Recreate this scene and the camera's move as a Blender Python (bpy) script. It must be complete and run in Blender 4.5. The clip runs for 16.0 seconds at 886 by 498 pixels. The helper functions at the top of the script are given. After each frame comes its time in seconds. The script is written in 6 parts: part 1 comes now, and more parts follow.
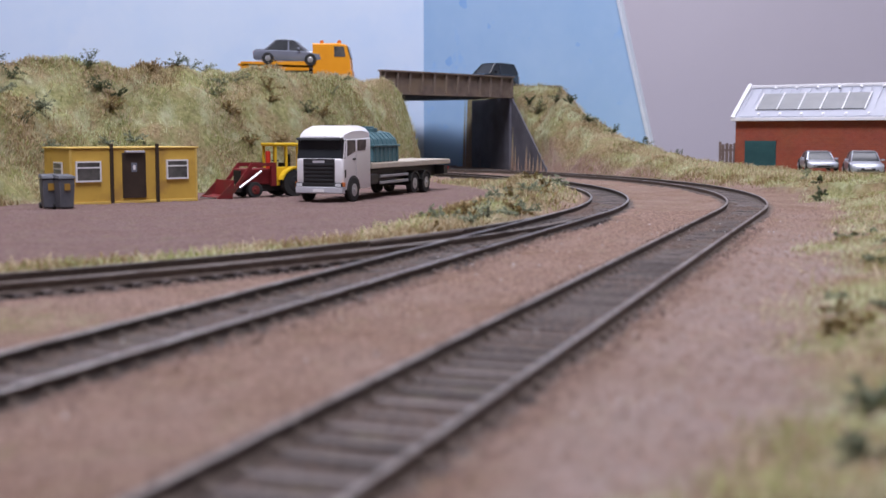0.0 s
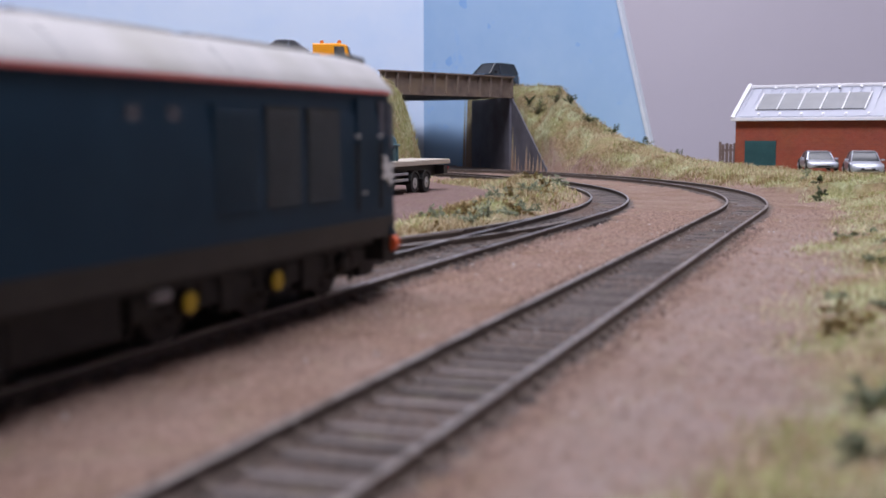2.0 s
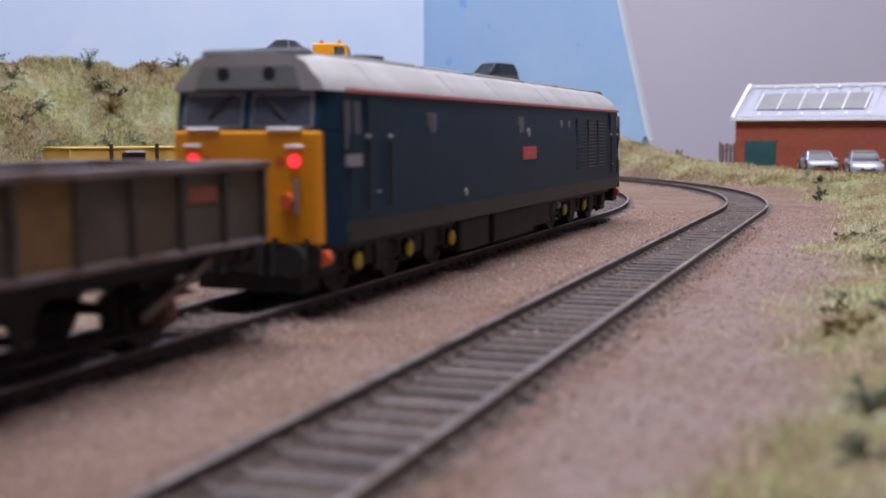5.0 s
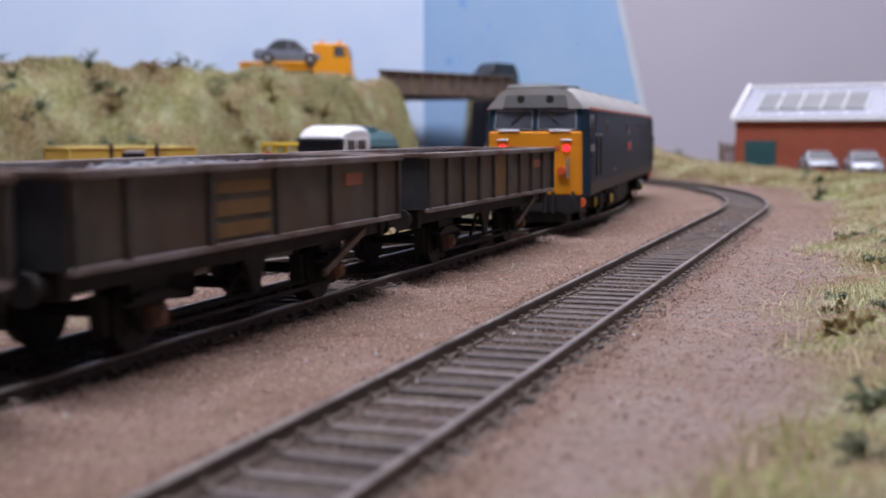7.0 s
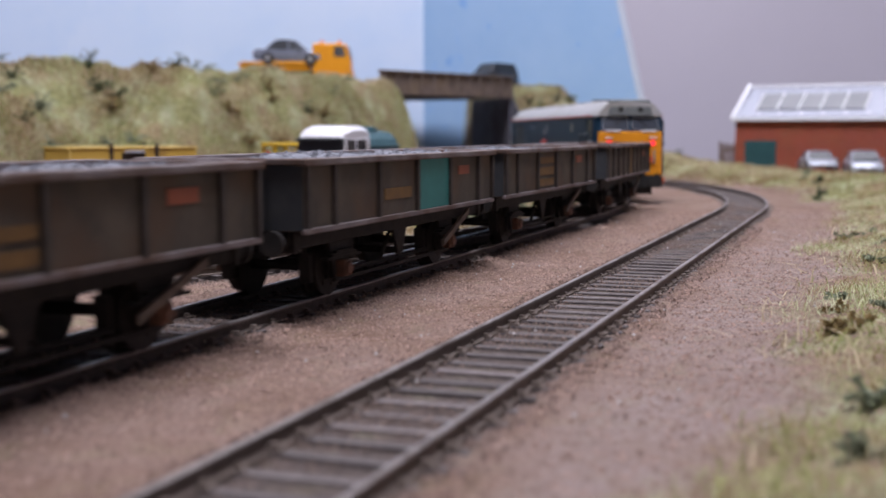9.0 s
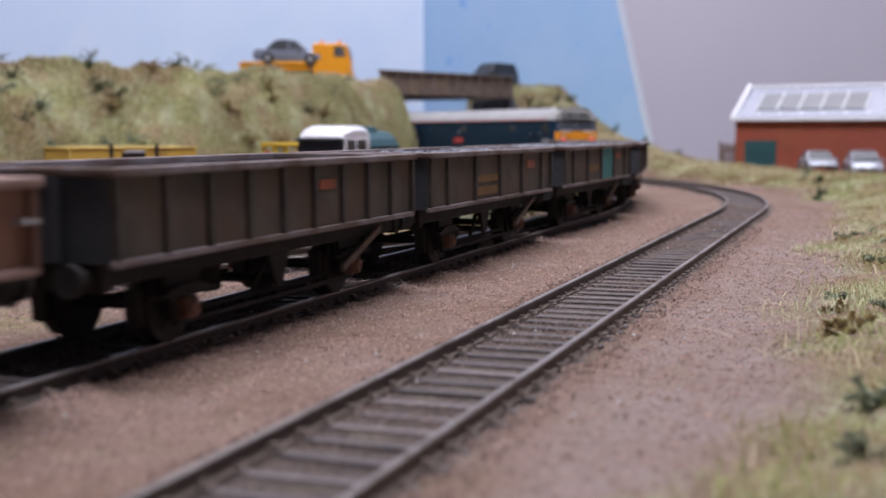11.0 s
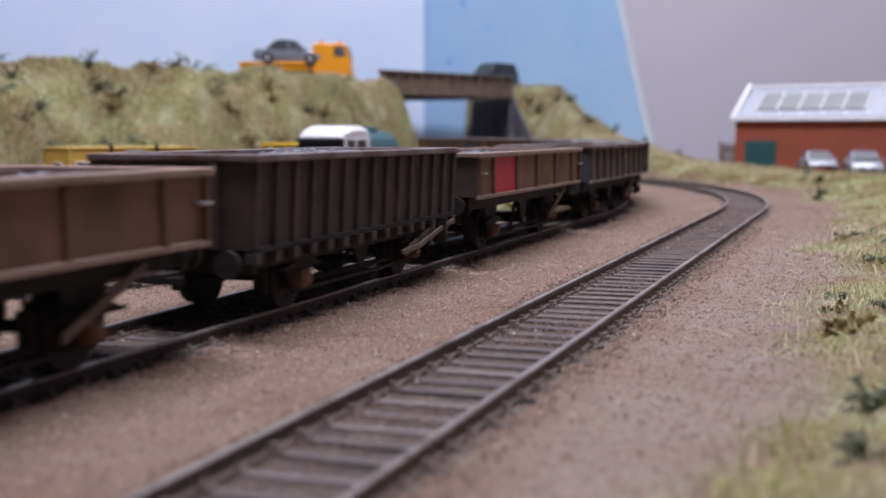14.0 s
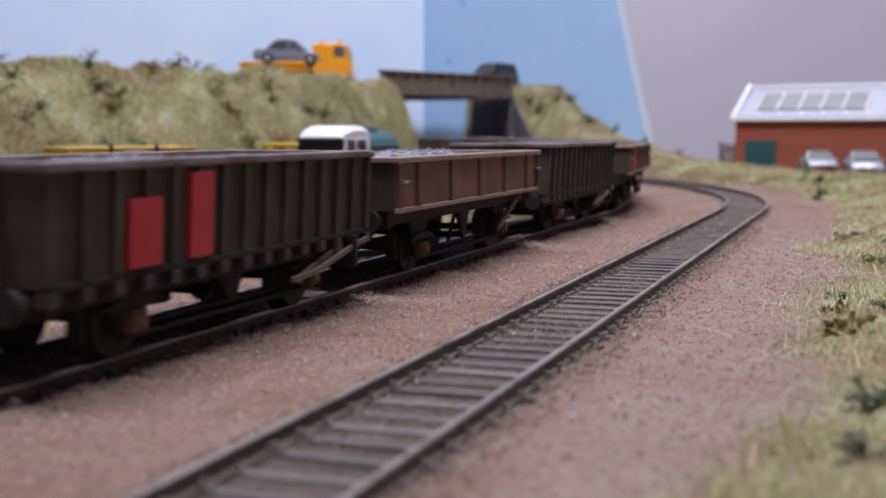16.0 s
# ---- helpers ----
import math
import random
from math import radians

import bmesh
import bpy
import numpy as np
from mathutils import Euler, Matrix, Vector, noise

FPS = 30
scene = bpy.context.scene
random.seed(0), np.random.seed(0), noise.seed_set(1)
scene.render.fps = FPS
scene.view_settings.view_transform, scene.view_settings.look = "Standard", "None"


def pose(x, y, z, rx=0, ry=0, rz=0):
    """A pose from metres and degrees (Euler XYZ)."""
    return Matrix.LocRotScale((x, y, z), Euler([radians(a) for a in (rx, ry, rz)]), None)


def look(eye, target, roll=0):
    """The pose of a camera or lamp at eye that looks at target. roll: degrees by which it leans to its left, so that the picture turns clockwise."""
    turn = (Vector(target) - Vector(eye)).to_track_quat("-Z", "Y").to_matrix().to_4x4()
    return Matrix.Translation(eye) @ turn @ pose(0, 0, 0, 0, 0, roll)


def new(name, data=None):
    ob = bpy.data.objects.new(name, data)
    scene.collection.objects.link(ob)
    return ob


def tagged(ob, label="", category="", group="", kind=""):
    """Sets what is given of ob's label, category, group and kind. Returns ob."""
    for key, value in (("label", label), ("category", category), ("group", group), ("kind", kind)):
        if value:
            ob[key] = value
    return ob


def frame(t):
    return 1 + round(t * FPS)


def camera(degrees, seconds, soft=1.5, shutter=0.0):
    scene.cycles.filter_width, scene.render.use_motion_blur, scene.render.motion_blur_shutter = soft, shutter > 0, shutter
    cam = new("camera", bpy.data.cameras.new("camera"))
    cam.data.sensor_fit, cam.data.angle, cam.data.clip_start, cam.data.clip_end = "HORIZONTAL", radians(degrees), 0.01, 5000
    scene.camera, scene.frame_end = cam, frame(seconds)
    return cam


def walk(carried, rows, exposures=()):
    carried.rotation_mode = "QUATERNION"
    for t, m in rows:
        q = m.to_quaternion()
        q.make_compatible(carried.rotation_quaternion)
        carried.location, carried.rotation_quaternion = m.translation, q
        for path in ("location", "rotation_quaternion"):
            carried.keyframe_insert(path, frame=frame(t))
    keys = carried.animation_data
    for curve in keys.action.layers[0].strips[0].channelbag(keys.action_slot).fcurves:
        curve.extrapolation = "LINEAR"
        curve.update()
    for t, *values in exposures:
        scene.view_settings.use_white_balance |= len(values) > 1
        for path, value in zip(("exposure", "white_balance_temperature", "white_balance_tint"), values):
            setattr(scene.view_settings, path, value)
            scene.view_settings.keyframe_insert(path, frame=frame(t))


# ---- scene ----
MM = 0.001
TAU = 2 * math.pi

# ---- camera ----
cam = camera(41.38, 16.0, soft=1.5, shutter=0.5)
cam.data.dof.use_dof = True
cam.data.dof.aperture_fstop = 26.0
# the lens is focused far at first and near once the wagons pass
focus_point = new("focus_point")
focus_point.empty_display_size = 0.01
cam.data.dof.focus_object = focus_point
walk(cam, [(0.0, pose(0, 0, 0.0348, 90 - 5.69, 0, 0)), (16.0, pose(0, 0, 0.0348, 90 - 5.69, 0, 0))],
     exposures=[(0.0, 0.0), (16.0, 0.0)])

# ---- world and light ----
world = bpy.data.worlds.new("room_air")
scene.world = world
world.use_nodes = True
world.node_tree.nodes["Background"].inputs[0].default_value = (0.75, 0.8, 1.0, 1)
world.node_tree.nodes["Background"].inputs[1].default_value = 0.25


def area(name, at, to, sx, sy, watts, colour):
    data = bpy.data.lights.new(name, "AREA")
    data.shape, data.size, data.size_y, data.energy, data.color = "RECTANGLE", sx, sy, watts, colour
    ob = new(name, data)
    ob.matrix_world = look(at, to)
    return ob


area("unseen_overhead_light", (-0.07, 0.12, 1.38), (-0.0, 0.45, 0), 1.0, 0.4, 38.5, (0.88, 0.872, 1.0))
# added lamp, no fitting seen: brightens the grey room wall behind the layout
area("unseen_overhead_light", (0.3, 1.7, 1.38), (0.3, 1.75, 0), 1.5, 0.5, 19, (0.885, 0.88, 1.0))


# ---- materials ----
def mat(name, a, b=None, rough=0.7, scale=300.0, bump=0.0, metal=0.0, spec=0.4, fine=None, emit=0.0, island=0.0,
        each=0.0, dirt=None, dirt_scale=60.0, dirt_amount=0.0, bscale=None, coat=0.0):
    """Two colours mixed by noise at two scales, with relief; dirt is a third colour in patches."""
    m = bpy.data.materials.new(name)
    m.use_nodes = True
    nt = m.node_tree
    n, l = nt.nodes, nt.links
    p = n["Principled BSDF"]
    p.inputs["Roughness"].default_value = rough
    p.inputs["Metallic"].default_value = metal
    p.inputs["Specular IOR Level"].default_value = spec
    p.inputs["Coat Weight"].default_value = coat
    b = b or tuple(c * 0.8 for c in a)
    tc = n.new("ShaderNodeTexCoord")
    n1 = n.new("ShaderNodeTexNoise")
    n1.inputs["Scale"].default_value, n1.inputs["Detail"].default_value = scale, 4
    n1.inputs["Roughness"].default_value = 0.65
    l.new(tc.outputs["Object"], n1.inputs["Vector"])
    rmp = n.new("ShaderNodeValToRGB")
    rmp.color_ramp.elements[0].position, rmp.color_ramp.elements[1].position = 0.34, 0.66
    rmp.color_ramp.elements[0].color, rmp.color_ramp.elements[1].color = (*a, 1), (*b, 1)
    l.new(n1.outputs["Fac"], rmp.inputs["Fac"])
    col = rmp.outputs["Color"]
    if dirt:
        n2 = n.new("ShaderNodeTexNoise")
        n2.inputs["Scale"].default_value, n2.inputs["Detail"].default_value = dirt_scale, 5
        l.new(tc.outputs["Object"], n2.inputs["Vector"])
        r2 = n.new("ShaderNodeMapRange")
        r2.inputs["From Min"].default_value = 0.62 - dirt_amount * 0.5
        r2.inputs["From Max"].default_value = 0.72 - dirt_amount * 0.2
        l.new(n2.outputs["Fac"], r2.inputs["Value"])
        mx = n.new("ShaderNodeMix")
        mx.data_type = "RGBA"
        l.new(r2.outputs["Result"], mx.inputs["Factor"])
        l.new(col, mx.inputs["A"])
        mx.inputs["B"].default_value = (*dirt, 1)
        col = mx.outputs["Result"]
    if island or each:
        src = n.new("ShaderNodeNewGeometry").outputs["Random Per Island"] if island else n.new("ShaderNodeObjectInfo").outputs["Random"]
        amount = island or each
        mr = n.new("ShaderNodeMapRange")
        mr.inputs["To Min"].default_value, mr.inputs["To Max"].default_value = 1 - amount, 1 + amount
        l.new(src, mr.inputs["Value"])
        hs = n.new("ShaderNodeHueSaturation")
        l.new(mr.outputs["Result"], hs.inputs["Value"])
        l.new(col, hs.inputs["Color"])
        col = hs.outputs["Color"]
    l.new(col, p.inputs["Base Color"])
    if bump:
        nb = n.new("ShaderNodeTexNoise")
        nb.inputs["Scale"].default_value, nb.inputs["Detail"].default_value = bscale or scale * 2, 4
        l.new(tc.outputs["Object"], nb.inputs["Vector"])
        bp = n.new("ShaderNodeBump")
        bp.inputs["Strength"].default_value, bp.inputs["Distance"].default_value = bump, 0.0006
        l.new(nb.outputs["Fac"], bp.inputs["Height"])
        l.new(bp.outputs["Normal"], p.inputs["Normal"])
    if emit:
        p.inputs["Emission Color"].default_value = (*a, 1)
        p.inputs["Emission Strength"].default_value = emit
    return m


def fibre(name, a, b, vary=0.3):
    """Thin fibres: light passes through them; each has its own shade."""
    m = bpy.data.materials.new(name)
    m.use_nodes = True
    n, l = m.node_tree.nodes, m.node_tree.links
    n.remove(n["Principled BSDF"])
    geo = n.new("ShaderNodeNewGeometry")
    ramp = n.new("ShaderNodeValToRGB")
    ramp.color_ramp.elements[0].color, ramp.color_ramp.elements[1].color = (*[c * (1 - vary) for c in a], 1), (*[c * (1 + vary) for c in b], 1)
    l.new(geo.outputs["Random Per Island"], ramp.inputs["Fac"])
    d, t, mx = n.new("ShaderNodeBsdfDiffuse"), n.new("ShaderNodeBsdfTranslucent"), n.new("ShaderNodeMixShader")
    mx.inputs[0].default_value = 0.45
    for s in (d, t):
        l.new(ramp.outputs["Color"], s.inputs["Color"])
    l.new(d.outputs[0], mx.inputs[1])
    l.new(t.outputs[0], mx.inputs[2])
    l.new(mx.outputs[0], n["Material Output"].inputs["Surface"])
    return m


M = dict(
    rail_side=mat("rail_side_rust", (0.1, 0.076, 0.063), (0.15, 0.115, 0.096), 0.75, 500, 0.3),
    # main line's rail sides: the train's shade is put into this darker colour
    rail_dark=mat("shaded_rail_side", (0.045, 0.035, 0.03), (0.075, 0.057, 0.048), 0.7, 500, 0.3),
    rail_bright=mat("polished_rail_steel", (0.26, 0.24, 0.235), (0.34, 0.32, 0.315), 0.32, 200, 0.05, 0.7, dirt=(0.16, 0.13, 0.12), dirt_scale=70, dirt_amount=0.2),
    rail=mat("worn_rail_steel", (0.19, 0.165, 0.155), (0.27, 0.24, 0.225), 0.4, 260, 0.1, 0.4, dirt=(0.09, 0.065, 0.05), dirt_scale=90, dirt_amount=0.25),
    sleeper=mat("sleeper_brown", (0.088, 0.072, 0.07), (0.14, 0.118, 0.114), 0.8, 700, 0.4, each=0.3),
    chair=mat("chair_brown", (0.1, 0.075, 0.062), (0.15, 0.115, 0.095), 0.8, 700, 0.3),
    grit=mat("track_grit_brown", (0.17, 0.12, 0.1), (0.27, 0.2, 0.17), 0.9, 800, 0.0, island=0.35),
    stone=mat("ballast_grain", (0.31, 0.205, 0.165), (0.42, 0.295, 0.245), 0.9, 800, 0.0, island=0.42),
    dark_stone=mat("dark_grain", (0.19, 0.13, 0.105), (0.27, 0.19, 0.16), 0.9, 800, 0.3, island=0.4),
    straw=fibre("straw_fibre", (0.5, 0.41, 0.27), (0.64, 0.54, 0.38), 0.12),
    green=fibre("green_fibre", (0.27, 0.295, 0.1), (0.39, 0.41, 0.175), 0.16),
    lime=fibre("lime_fibre", (0.54, 0.56, 0.32), (0.68, 0.69, 0.47), 0.1),
    olive=fibre("olive_fibre", (0.25, 0.175, 0.085), (0.35, 0.26, 0.145), 0.18),
    leaf=fibre("dark_leaf", (0.06, 0.085, 0.05), (0.13, 0.155, 0.09), 0.3),
    sage=fibre("sage_leaf", (0.17, 0.195, 0.13), (0.33, 0.36, 0.26), 0.25),
    rust=fibre("rusty_leaf", (0.16, 0.11, 0.05), (0.27, 0.195, 0.09), 0.3),
    twig=mat("twig_brown", (0.1, 0.08, 0.055), (0.15, 0.12, 0.085), 0.9, 300),
    sky_a=mat("sky_blue_paint", (0.62, 0.75, 0.95), (0.68, 0.79, 0.96), 0.85, 9, 0.05, dirt=(0.6, 0.74, 0.95), dirt_scale=14, dirt_amount=0.2, bscale=400),
    sky_b=mat("sky_blue_board", (0.335, 0.525, 0.79), (0.39, 0.572, 0.82), 0.85, 12, 0.05, dirt=(0.28, 0.5, 0.85), dirt_scale=38, dirt_amount=0.0, bscale=400),
    board_edge=mat("bare_board_edge", (0.66, 0.72, 0.82), (0.6, 0.67, 0.78), 0.8, 80),
    room=mat("lilac_grey_wall", (0.57, 0.535, 0.6), (0.59, 0.555, 0.62), 0.9, 3, 0.05, bscale=90),
    ceiling=mat("ceiling_white", (0.78, 0.78, 0.78), (0.74, 0.74, 0.74), 0.9, 4),
    carpet=mat("room_carpet", (0.18, 0.17, 0.17), (0.24, 0.23, 0.22), 0.95, 40, 0.3),
    concrete=mat("dark_abutment", (0.105, 0.103, 0.128), (0.15, 0.147, 0.175), 0.85, 45, 0.2, dirt=(0.08, 0.075, 0.085), dirt_scale=26, dirt_amount=0.2),
    asphalt=mat("road_asphalt", (0.06, 0.06, 0.06), (0.09, 0.09, 0.09), 0.9, 400, 0.3),
    girder=mat("rusty_girder", (0.13, 0.1, 0.088), (0.2, 0.155, 0.13), 0.75, 120, 0.2, dirt=(0.2, 0.15, 0.11), dirt_scale=50, dirt_amount=0.3),
    loco_blue=mat("loco_dark_blue", (0.0078, 0.026, 0.05), (0.0105, 0.032, 0.059), 0.48, 60, 0.0, spec=0.13),
    loco_roof=mat("loco_roof_grey", (0.36, 0.355, 0.36), (0.42, 0.41, 0.41), 0.5, 90, 0.1, dirt=(0.33, 0.32, 0.3), dirt_scale=40, dirt_amount=0.3),
    loco_line=mat("red_gutter_line", (0.6, 0.16, 0.15), (0.5, 0.14, 0.13), 0.5, 100),
    loco_under=mat("underframe_black", (0.012, 0.011, 0.011), (0.024, 0.021, 0.02), 0.7, 300, 0.2),
    loco_valance=mat("valance_black", (0.016, 0.016, 0.017), (0.026, 0.025, 0.024), 0.5, 200),
    yellow=mat("warning_yellow", (0.82, 0.31, 0.012), (0.75, 0.275, 0.012), 0.45, 60, dirt=(0.5, 0.23, 0.03), dirt_scale=50, dirt_amount=0.1),
    box_yellow=mat("axlebox_yellow", (0.62, 0.45, 0.02), (0.5, 0.35, 0.02), 0.5, 300),
    panel_grey=mat("headcode_grey", (0.105, 0.112, 0.112), (0.135, 0.142, 0.14), 0.55, 100),
    white=mat("white_paint", (0.75, 0.75, 0.76), (0.68, 0.68, 0.7), 0.45, 120),
    red=mat("red_paint", (0.5, 0.035, 0.035), (0.42, 0.03, 0.03), 0.5, 120),
    plate_red=mat("nameplate_red", (0.6, 0.05, 0.05), (0.52, 0.05, 0.05), 0.4, 200),
    lamp_red=mat("lit_tail_lamp", (1.0, 0.03, 0.05), (1.0, 0.03, 0.05), 0.3, 100, emit=1.6),
    orange=mat("orange_red_pipe", (0.75, 0.13, 0.04), (0.6, 0.1, 0.03), 0.5, 200),
    black=mat("black_rubber", (0.012, 0.012, 0.012), (0.02, 0.02, 0.02), 0.6, 200),
    cab_dark=mat("dark_cab_glass", (0.03, 0.032, 0.04), (0.05, 0.05, 0.058), 0.15, 100, spec=0.7),
    steel=mat("bare_steel", (0.45, 0.45, 0.46), (0.35, 0.35, 0.36), 0.4, 300, metal=0.7),
    wheel=mat("wheel_rust_black", (0.014, 0.011, 0.01), (0.03, 0.023, 0.02), 0.7, 300, 0.2),
    wag_a=mat("wagon_olive_grey", (0.06, 0.05, 0.041), (0.108, 0.087, 0.067), 0.75, 110, 0.25, dirt=(0.1, 0.062, 0.04), dirt_scale=70, dirt_amount=0.35),
    wag_rib=mat("wagon_dark_rib", (0.042, 0.034, 0.031), (0.07, 0.057, 0.049), 0.75, 200, 0.2),
    wag_rim=mat("wagon_rim_grey", (0.155, 0.128, 0.13), (0.23, 0.195, 0.195), 0.75, 150, 0.2, dirt=(0.1, 0.06, 0.045), dirt_scale=80, dirt_amount=0.35),
    wag_end=mat("wagon_dark_end", (0.03, 0.034, 0.04), (0.055, 0.055, 0.058), 0.7, 100, 0.1),
    wag_b=mat("wagon_rust_brown", (0.165, 0.078, 0.052), (0.22, 0.11, 0.075), 0.75, 90, 0.25, dirt=(0.11, 0.06, 0.045), dirt_scale=60, dirt_amount=0.35),
    wag_b_rib=mat("wagon_brown_rib", (0.115, 0.056, 0.04), (0.155, 0.078, 0.056), 0.75, 150, 0.2),
    wag_b_rim=mat("wagon_brown_rim", (0.23, 0.15, 0.125), (0.3, 0.205, 0.175), 0.75, 150, 0.2),
    wag_c=mat("wagon_sooty_brown", (0.034, 0.025, 0.0225), (0.08, 0.056, 0.046), 0.75, 130, 0.25, dirt=(0.045, 0.034, 0.03), dirt_scale=80, dirt_amount=0.4),
    frame=mat("wagon_underframe", (0.01, 0.008, 0.0075), (0.022, 0.017, 0.015), 0.8, 300, 0.25),
    lever=mat("brake_lever_brown", (0.1, 0.075, 0.06), (0.16, 0.118, 0.094), 0.7, 300),
    rustbox=mat("rusty_axlebox", (0.17, 0.075, 0.045), (0.09, 0.05, 0.035), 0.75, 400, 0.2),
    ochre=mat("ochre_patch", (0.2, 0.11, 0.035), (0.14, 0.08, 0.035), 0.75, 250, 0.1),
    teal=mat("teal_patch", (0.035, 0.22, 0.21), (0.03, 0.18, 0.175), 0.6, 150),
    tag=mat("orange_tag", (0.34, 0.09, 0.045), (0.26, 0.075, 0.04), 0.6, 200),
    red_patch=mat("red_patch", (0.52, 0.032, 0.048), (0.43, 0.03, 0.04), 0.6, 150),
    load=mat("grey_stone_load", (0.13, 0.135, 0.155), (0.24, 0.245, 0.275), 0.9, 500, 0.8, island=0.35),
)


# ---- mesh helpers (millimetres) ----
class Shape:
    def __init__(self):
        self.v, self.f = [], []

    def add(self, verts, faces):
        k = len(self.v)
        self.v += [tuple(p) for p in verts]
        self.f += [tuple(k + i for i in f) for f in faces]
        return self

    def box(self, x0, y0, z0, x1, y1, z1):
        return self.add([(x, y, z) for x in (x0, x1) for y in (y0, y1) for z in (z0, z1)],
                        [(0, 1, 3, 2), (4, 6, 7, 5), (0, 4, 5, 1), (2, 3, 7, 6), (0, 2, 6, 4), (1, 5, 7, 3)])

    def loft(self, rings, close=True):
        n = len(rings[0])
        faces = [(i * n + j, i * n + (j + 1) % n, (i + 1) * n + (j + 1) % n, (i + 1) * n + j)
                 for i in range(len(rings) - 1) for j in range(n)]
        if close:
            faces += [tuple(range(n))[::-1], tuple((len(rings) - 1) * n + j for j in range(n))]
        return self.add([p for r in rings for p in r], faces)

    def prism(self, outline, axis, a, b):
        def put(u, w, d):
            return (d, u, w) if axis == "x" else (u, d, w) if axis == "y" else (u, w, d)
        return self.loft([[put(u, w, d) for u, w in outline] for d in (a, b)])

    def cyl(self, at, axis, r, a, b, n=16, r2=None):
        r2 = r if r2 is None else r2
        rings = []
        for d, rr in ((a, r), (b, r2)):
            ring = []
            for i in range(n):
                u, w = rr * math.cos(TAU * i / n), rr * math.sin(TAU * i / n)
                ring.append((at[0] + d, at[1] + u, at[2] + w) if axis == "x" else (at[0] + u, at[1] + d, at[2] + w) if axis == "y"
                            else (at[0] + u, at[1] + w, at[2] + d))
            rings.append(ring)
        return self.loft(rings)

    def rod(self, p, q, r, n=6):
        p, q = Vector(p), Vector(q)
        d = (q - p).normalized()
        u = d.orthogonal().normalized()
        w = d.cross(u)
        return self.loft([[tuple(e + u * r * math.cos(TAU * i / n) + w * r * math.sin(TAU * i / n)) for i in range(n)] for e in (p, q)])


def shape():
    return Shape()


def mesh_of(name, s, material, bevel=0.0, smooth=False):
    me = bpy.data.meshes.new(name)
    me.from_pydata([(x * MM, y * MM, z * MM) for x, y, z in s.v], [], s.f)
    bm = bmesh.new()
    bm.from_mesh(me)
    bmesh.ops.recalc_face_normals(bm, faces=bm.faces)
    if bevel:
        edges = [e for e in bm.edges if len(e.link_faces) == 2 and e.calc_face_angle(0) > 0.6]
        bmesh.ops.bevel(bm, geom=edges, offset=bevel * MM, segments=2, affect="EDGES", profile=0.5, clamp_overlap=True)
    if smooth:
        for f in bm.faces:
            f.smooth = True
        for e in bm.edges:
            e.smooth = len(e.link_faces) == 2 and e.calc_face_angle(0) < 0.7
    bm.to_mesh(me)
    bm.free()
    me.materials.append(material)
    return me


def part(name, s, material, parent=None, label="", bevel=0.0, at=None, smooth=False):
    ob = new(name, mesh_of(name, s, material, bevel, smooth))
    ob.parent = parent
    if at is not None:
        ob.matrix_basis = at
    return tagged(ob, label)


def thing(name, label, category, at=None, group="", kind=""):
    ob = new(name)
    ob.empty_display_size = 0.01
    if at is not None:
        ob.matrix_basis = at
    return tagged(ob, label, category, group, kind)


def mmpose(x, y, z, rz=0.0):
    return pose(x * MM, y * MM, z * MM, 0, 0, rz)


# ---- track plan (millimetres): a straight, then a left-hand arc ----
TH = radians(20.18)
RAIL_TOP = 3.0


class Line:
    def __init__(self, x0, y0, th, run, radius, bent=False):
        self.th, self.r, self.bent = th, radius, bent
        self.tx, self.ty = x0 + run * math.sin(th), y0 + run * math.cos(th)
        self.cx, self.cy = self.tx - radius * math.cos(th), self.ty + radius * math.sin(th)

    def at(self, s, off=0.0):
        """Place and heading (radians from +x) at s along the line; off to the right."""
        if s < 0 and not self.bent:
            x, y, dx, dy = self.tx + s * math.sin(self.th), self.ty + s * math.cos(self.th), math.sin(self.th), math.cos(self.th)
        else:
            a = s / self.r - self.th
            x, y, dx, dy = self.cx + self.r * math.cos(a), self.cy + self.r * math.sin(a), -math.sin(a), math.cos(a)
        return x + off * dy, y - off * dx, math.atan2(dy, dx)


main_line = Line(-59.75, 155, TH, 333.8, 495.7)
near_line = Line(2.17, 155, TH, 349.2, 522.6)
siding = Line(-59.75, 155, TH, 333.8, 495.7, True)


def line_distance(px, py, line, bent=False):
    """Signed distance of points to the line's centre, to the right positive (arrays)."""
    dx, dy = math.sin(line.th), math.cos(line.th)
    u, w = px - line.tx, py - line.ty
    straight = u * dy - w * dx
    radial = np.hypot(px - line.cx, py - line.cy) - line.r
    return np.where((u * dx + w * dy < 0) & (not bent), straight, radial)


# ---- ground ----
FOOT = [(-620, 340), (-420, 420), (-300, 484), (-214, 545), (-192, 604), (-150, 660), (-112, 708), (-74, 756), (-42, 812), (-12, 902), (-80, 988), (-160, 1060), (-230, 1200)]
CORNER, BOARD_END = (-20.0, 1230.0), (192.0, 1090.0)
A_FOOT, A_FAR = (88.7, 990.0), (31.5, 1172.0)


